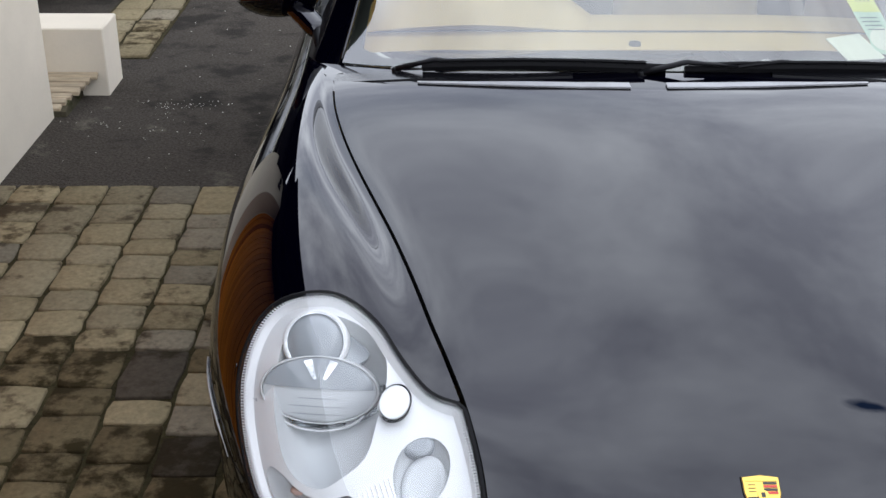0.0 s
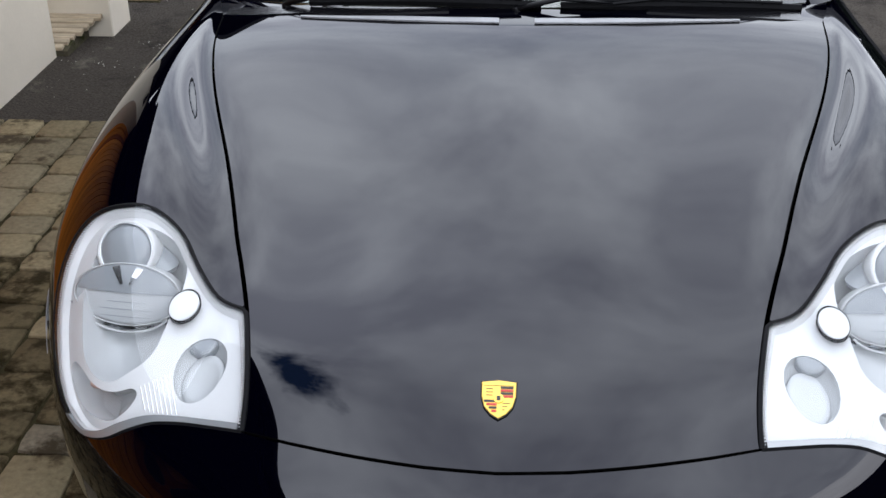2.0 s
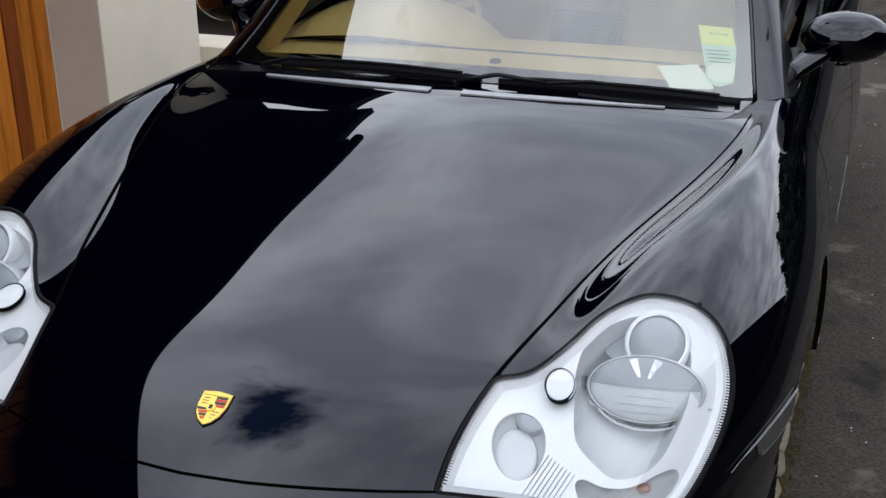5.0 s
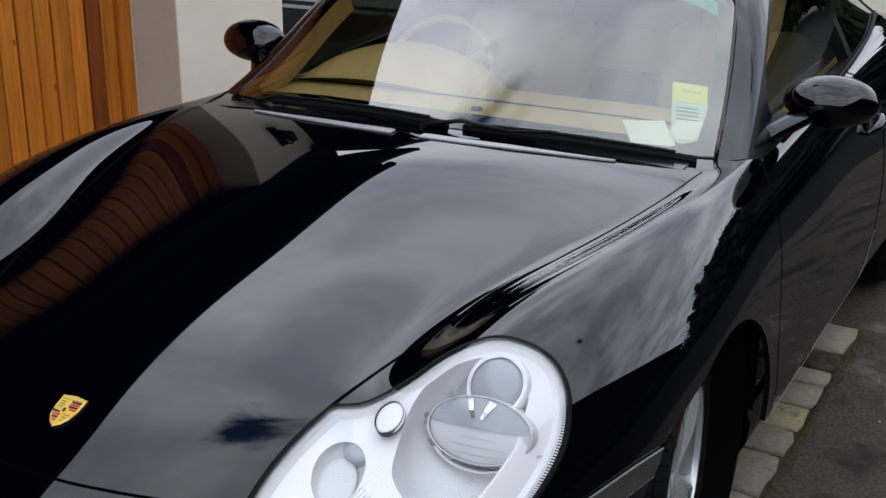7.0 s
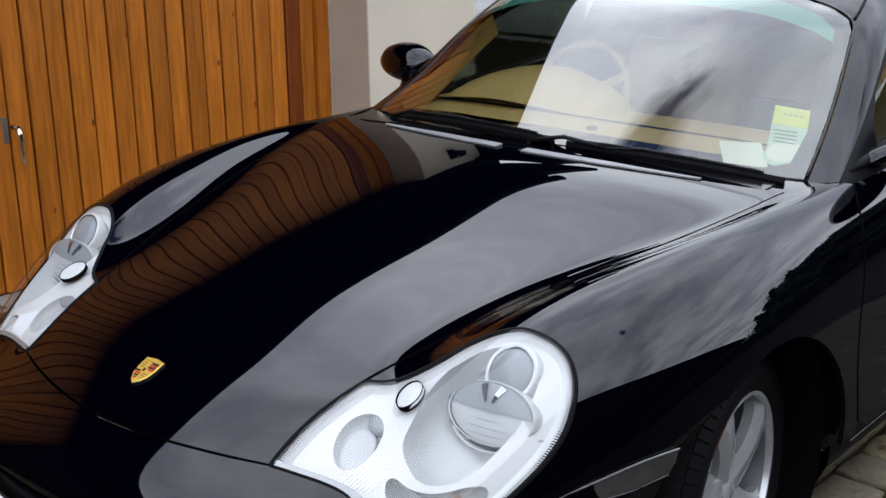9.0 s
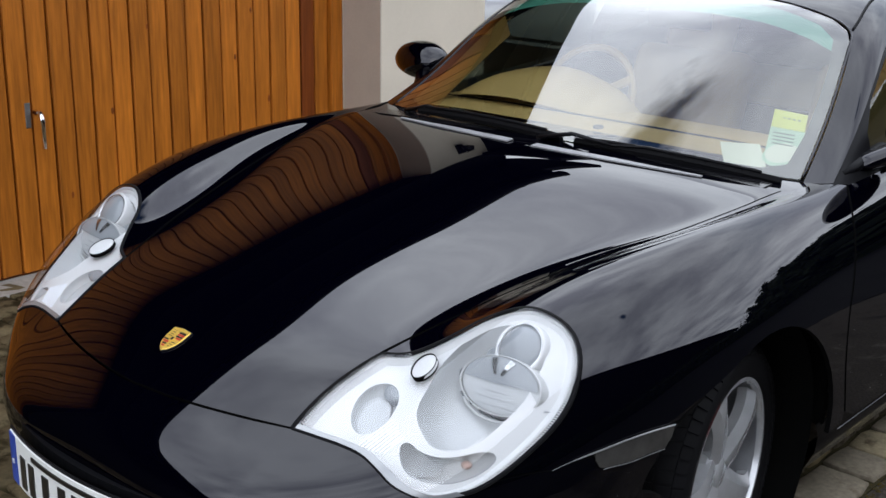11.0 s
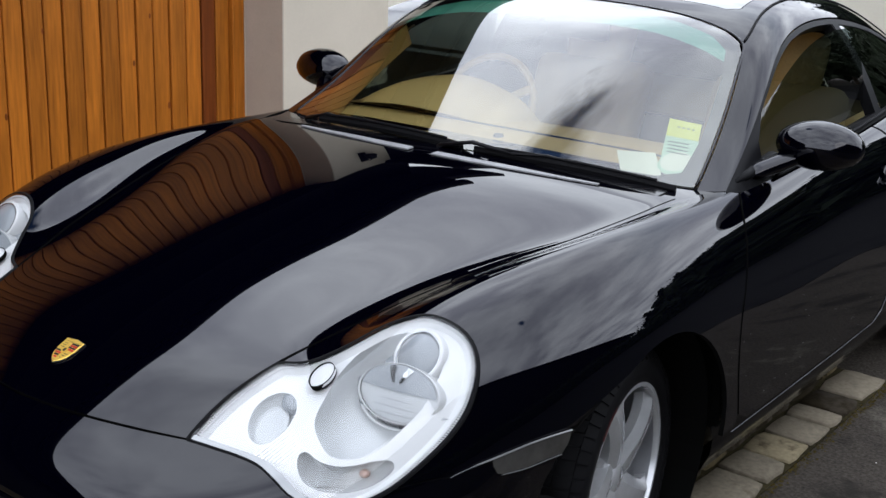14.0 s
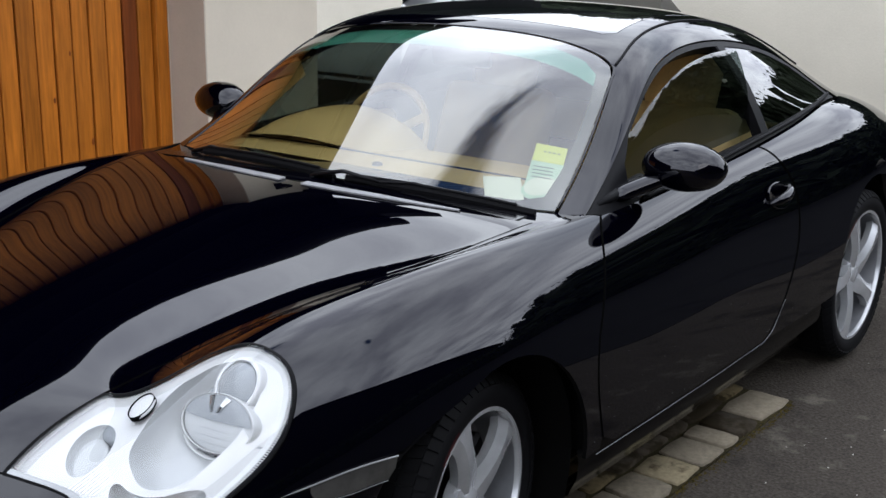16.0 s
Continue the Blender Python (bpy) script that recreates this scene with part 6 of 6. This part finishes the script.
# ---- trees across the road, seen mirrored in the car ----


def tree(x, y, h, spread, seed):
    r = random.Random(seed)
    t = empty("tree", "dark leafy roadside tree with an uneven crown", "tree", "roadside trees", at=(x, y, -.012))
    trunk = merge(tube([(0, 0, 0), (.03, .02, h * .3), (-.02, .05, h * .62)], [.11, .08, .03], 8),
                  *[tube([(0, 0, h * (.25 + .07 * i)), (math.cos(i * 2.2) * spread * .35, math.sin(i * 2.2) * spread * .35, h * (.45 + .08 * i)), (math.cos(i * 2.2) * spread * .6, math.sin(i * 2.2) * spread * .6, h * (.6 + .07 * i))], [.04, .025, .01], 6) for i in range(5)])
    part("trunk", trunk, BARK, t)
    vs, fs = [], []
    for c in range(46):
        a, q = r.uniform(0, 6.28), math.sqrt(r.random())
        cz = r.uniform(.18, 1.0)
        wide = spread * (1.05 - abs(cz - .5) * 1.1)
        cx, cy = math.cos(a) * q * wide, math.sin(a) * q * wide
        cs = r.uniform(.18, .42) * spread / 1.4
        core = len(vs)
        knob = [Vector((r.gauss(0, 1), r.gauss(0, 1), r.gauss(0, 1))).normalized() * cs * r.uniform(.95, 1.75) for _ in range(12)]
        for v0 in knob:
            for v1 in knob[:4]:
                n0 = v0.cross(v1)
                if n0.length > 1e-4:
                    k0 = len(vs)
                    o = Vector((cx, cy, max(.4, cz * h)))
                    n0 = n0.normalized() * cs * .8
                    vs += [tuple(o - n0 * .5), tuple(o + v0), tuple(o + n0 * .6 + v0 * .4), tuple(o + v1)]
                    fs.append((k0, k0 + 1, k0 + 2, k0 + 3))
        for _ in range(75):
            px, py, pz = cx + r.gauss(0, cs * .75), cy + r.gauss(0, cs * .75), max(.15, cz * h + r.gauss(0, cs * .65))
            s = r.uniform(.05, .10) * spread / 1.4
            d1 = Vector((r.gauss(0, 1), r.gauss(0, 1), r.gauss(0, 1))).normalized()
            d2 = d1.cross(Vector((r.gauss(0, 1), r.gauss(0, 1), r.gauss(0, 1)))).normalized()
            k0 = len(vs)
            p = Vector((px, py, pz))
            vs += [tuple(p - d1 * s), tuple(p + d2 * s * .5), tuple(p + d1 * s), tuple(p - d2 * s * .5)]
            fs.append((k0, k0 + 1, k0 + 2, k0 + 3))
    # twiggy heart of the crown
    bm = bmesh.new()
    bmesh.ops.create_icosphere(bm, subdivisions=3, radius=1)
    for v in bm.verts:
        q = 1 + .30 * noise.noise(v.co * 2.1 + Vector((seed, 0, 0))) + .22 * noise.noise(v.co * 5.3 + Vector((0, seed, 0)))
        v.co = Vector((v.co.x * spread * .74 * q, v.co.y * spread * .74 * q, h * .52 + v.co.z * h * .43 * q))
    part("crown_heart", bm, LEAF, t, "dark inner twigs")
    raw("crown", vs, fs, LEAF, t)
    return t


def hedge(x0, x1, y0, y1, h):
    """A clipped hedge: a dark twiggy core under a coat of leaves."""
    hd = part("hedge", box(x0 + .15, x1 - .15, y0, y1, -.02, h - .15, .1), LEAF, None)
    tagged(hd, "dark green roadside hedge", "hedge")
    r = random.Random(3)
    vs, fs = [], []
    for _ in range(9000):
        p = Vector((r.choice((x0 + .08, x0 + .08, r.uniform(x0, x1))) + r.gauss(0, .07), r.uniform(y0, y1), r.uniform(0, h)))
        if p.x > x0 + .25:
            p.z = h - .12 + abs(r.gauss(0, .14))
        s = r.uniform(.035, .07)
        d1 = Vector((r.gauss(0, 1), r.gauss(0, 1), r.gauss(0, 1))).normalized()
        d2 = d1.cross(Vector((r.gauss(0, 1), r.gauss(0, 1), r.gauss(0, 1)))).normalized()
        k0 = len(vs)
        vs += [tuple(p - d1 * s), tuple(p + d2 * s * .6), tuple(p + d1 * s), tuple(p - d2 * s * .6)]
        fs.append((k0, k0 + 1, k0 + 2, k0 + 3))
    raw("hedge_leaves", vs, fs, LEAF, hd)


shed = part("gable_wall", prism(7.6, 11.5, [(-14.0, -.02), (-14.0, 1.0), (-1.43, 6.66), (7.6, 1.08), (7.6, -.02)]), CLADDING, None)
tagged(shed, "unseen dark block that keeps sky out of the hood reflections end of a building across the lane", "building")
for i in range(2):
    y0, z0, y1, z1 = ((-14.2, .92, -1.43, 6.68), (-1.43, 6.68, 7.75, 1.00))[i]
    part("roof_slope", prism(7.5, 11.6, [(y0, z0), (y1, z1), (y1, z1 + .12), (y0, z0 + .12)]), CLADDING, shed, "dark slate roof slope")
hedge(6.1, 7.4, -9, 17, 1.0)
for i, (x, y, h, sp) in enumerate(((7.3, 11.7, 4.1, 1.4), (7.2, 13.4, 4.0, 1.5), (6.8, 15.6, 3.9, 1.7),
                                   (7.0, 17.6, 4.9, 2.0), (6.2, 20.5, 5.4, 2.2), (4.4, 22.5, 5.0, 2.3), (6.8, 25.0, 6.2, 2.6), (2.4, 25.5, 5.8, 2.4), (4.6, 29.0, 6.8, 2.8), (9.6, 21.0, 5.6, 2.4), (-.8, 16.0, 4.4, 2.3), (-3.4, 14.5, 5.2, 2.3), (-6.2, 14.5, 5.4, 2.3), (-8.8, 13.2, 5.4, 2.3), (-11.2, 12.6, 5.4, 2.4), (1.4, 19.5, 4.8, 2.2), (7.0, 9.3, 2.2, 1.1))):
    tree(x, y, h, sp, 31 + i)

# ---- a parked car in the yard ----


def yard_car():
    c = empty("parked_car", "dark parked hatchback with silver trim in the yard", "car", at=(-3.07, 5.9, 0))
    prof = [(-1.9, .30), (-1.95, .55), (-1.75, .78), (-1.0, .90), (-.45, 1.28), (.3, 1.40), (1.2, 1.34), (1.75, .98), (1.9, .85), (1.93, .45), (1.85, .28)]
    bm = bmesh.new()
    rows = []
    for x, k in ((-.80, .93), (-.72, 1.0), (.72, 1.0), (.80, .93)):
        rows.append([bm.verts.new((s, x * (1 if z < .95 else .86), .28 + (z - .28) * k)) for s, z in prof])
    for p, q in zip(rows, rows[1:]):
        for i in range(len(prof)):
            j = (i + 1) % len(prof)
            bm.faces.new((p[i], p[j], q[j], q[i]))
    bm.faces.new(rows[0][::-1])
    bm.faces.new(rows[-1])
    bmesh.ops.recalc_face_normals(bm, faces=bm.faces)
    bmesh.ops.bevel(bm, geom=bm.edges[:], offset=.03, segments=2, affect="EDGES")
    part("body", bm, FAR_PAINT, c, "dark glossy body", smooth=True, angle=40)
    for sy in (-1, 1):
        part("side_window", box(-.75, 1.25, sy * .735 - .006, sy * .735 + .006, .98, 1.26, .004), FAR_GLASS, c, "dark window")
        part("roof_rail", tube([(-.5, sy * .62, 1.36), (.4, sy * .62, 1.44), (1.2, sy * .62, 1.40)], .018, 8), FAR_SILVER, c, "silver roof rail")
        part("sill_trim", box(-1.2, 1.3, sy * .80 - .012, sy * .80 + .012, .28, .36, .006), FAR_SILVER, c, "silver sill trim")
        for sx in (-1.25, 1.2):
            wv = part("wheel", moved(lathe([(-.09, .20), (-.10, .26), (-.08, .30), (.08, .30), (.10, .26), (.09, .20)], 28, "x", closed=True), Matrix.Translation((sx, sy * .72, .30)) @ Matrix.Rotation(math.pi / 2, 4, "Z")), RUBBER, c, "black tyre", smooth=True)
            part("rim", moved(lathe([(.06, .20), (.085, .19), (.07, .06), (.075, 0)], 24), Matrix.Translation((sx, sy * .72, .30)) @ Matrix.Rotation(sy * math.pi / 2, 4, "Z")), ALLOY, wv, "alloy rim", smooth=True)
    c.rotation_euler = (0, 0, math.pi / 2)
    c.scale = (.84, .9, .92)
    return c


yard_car()
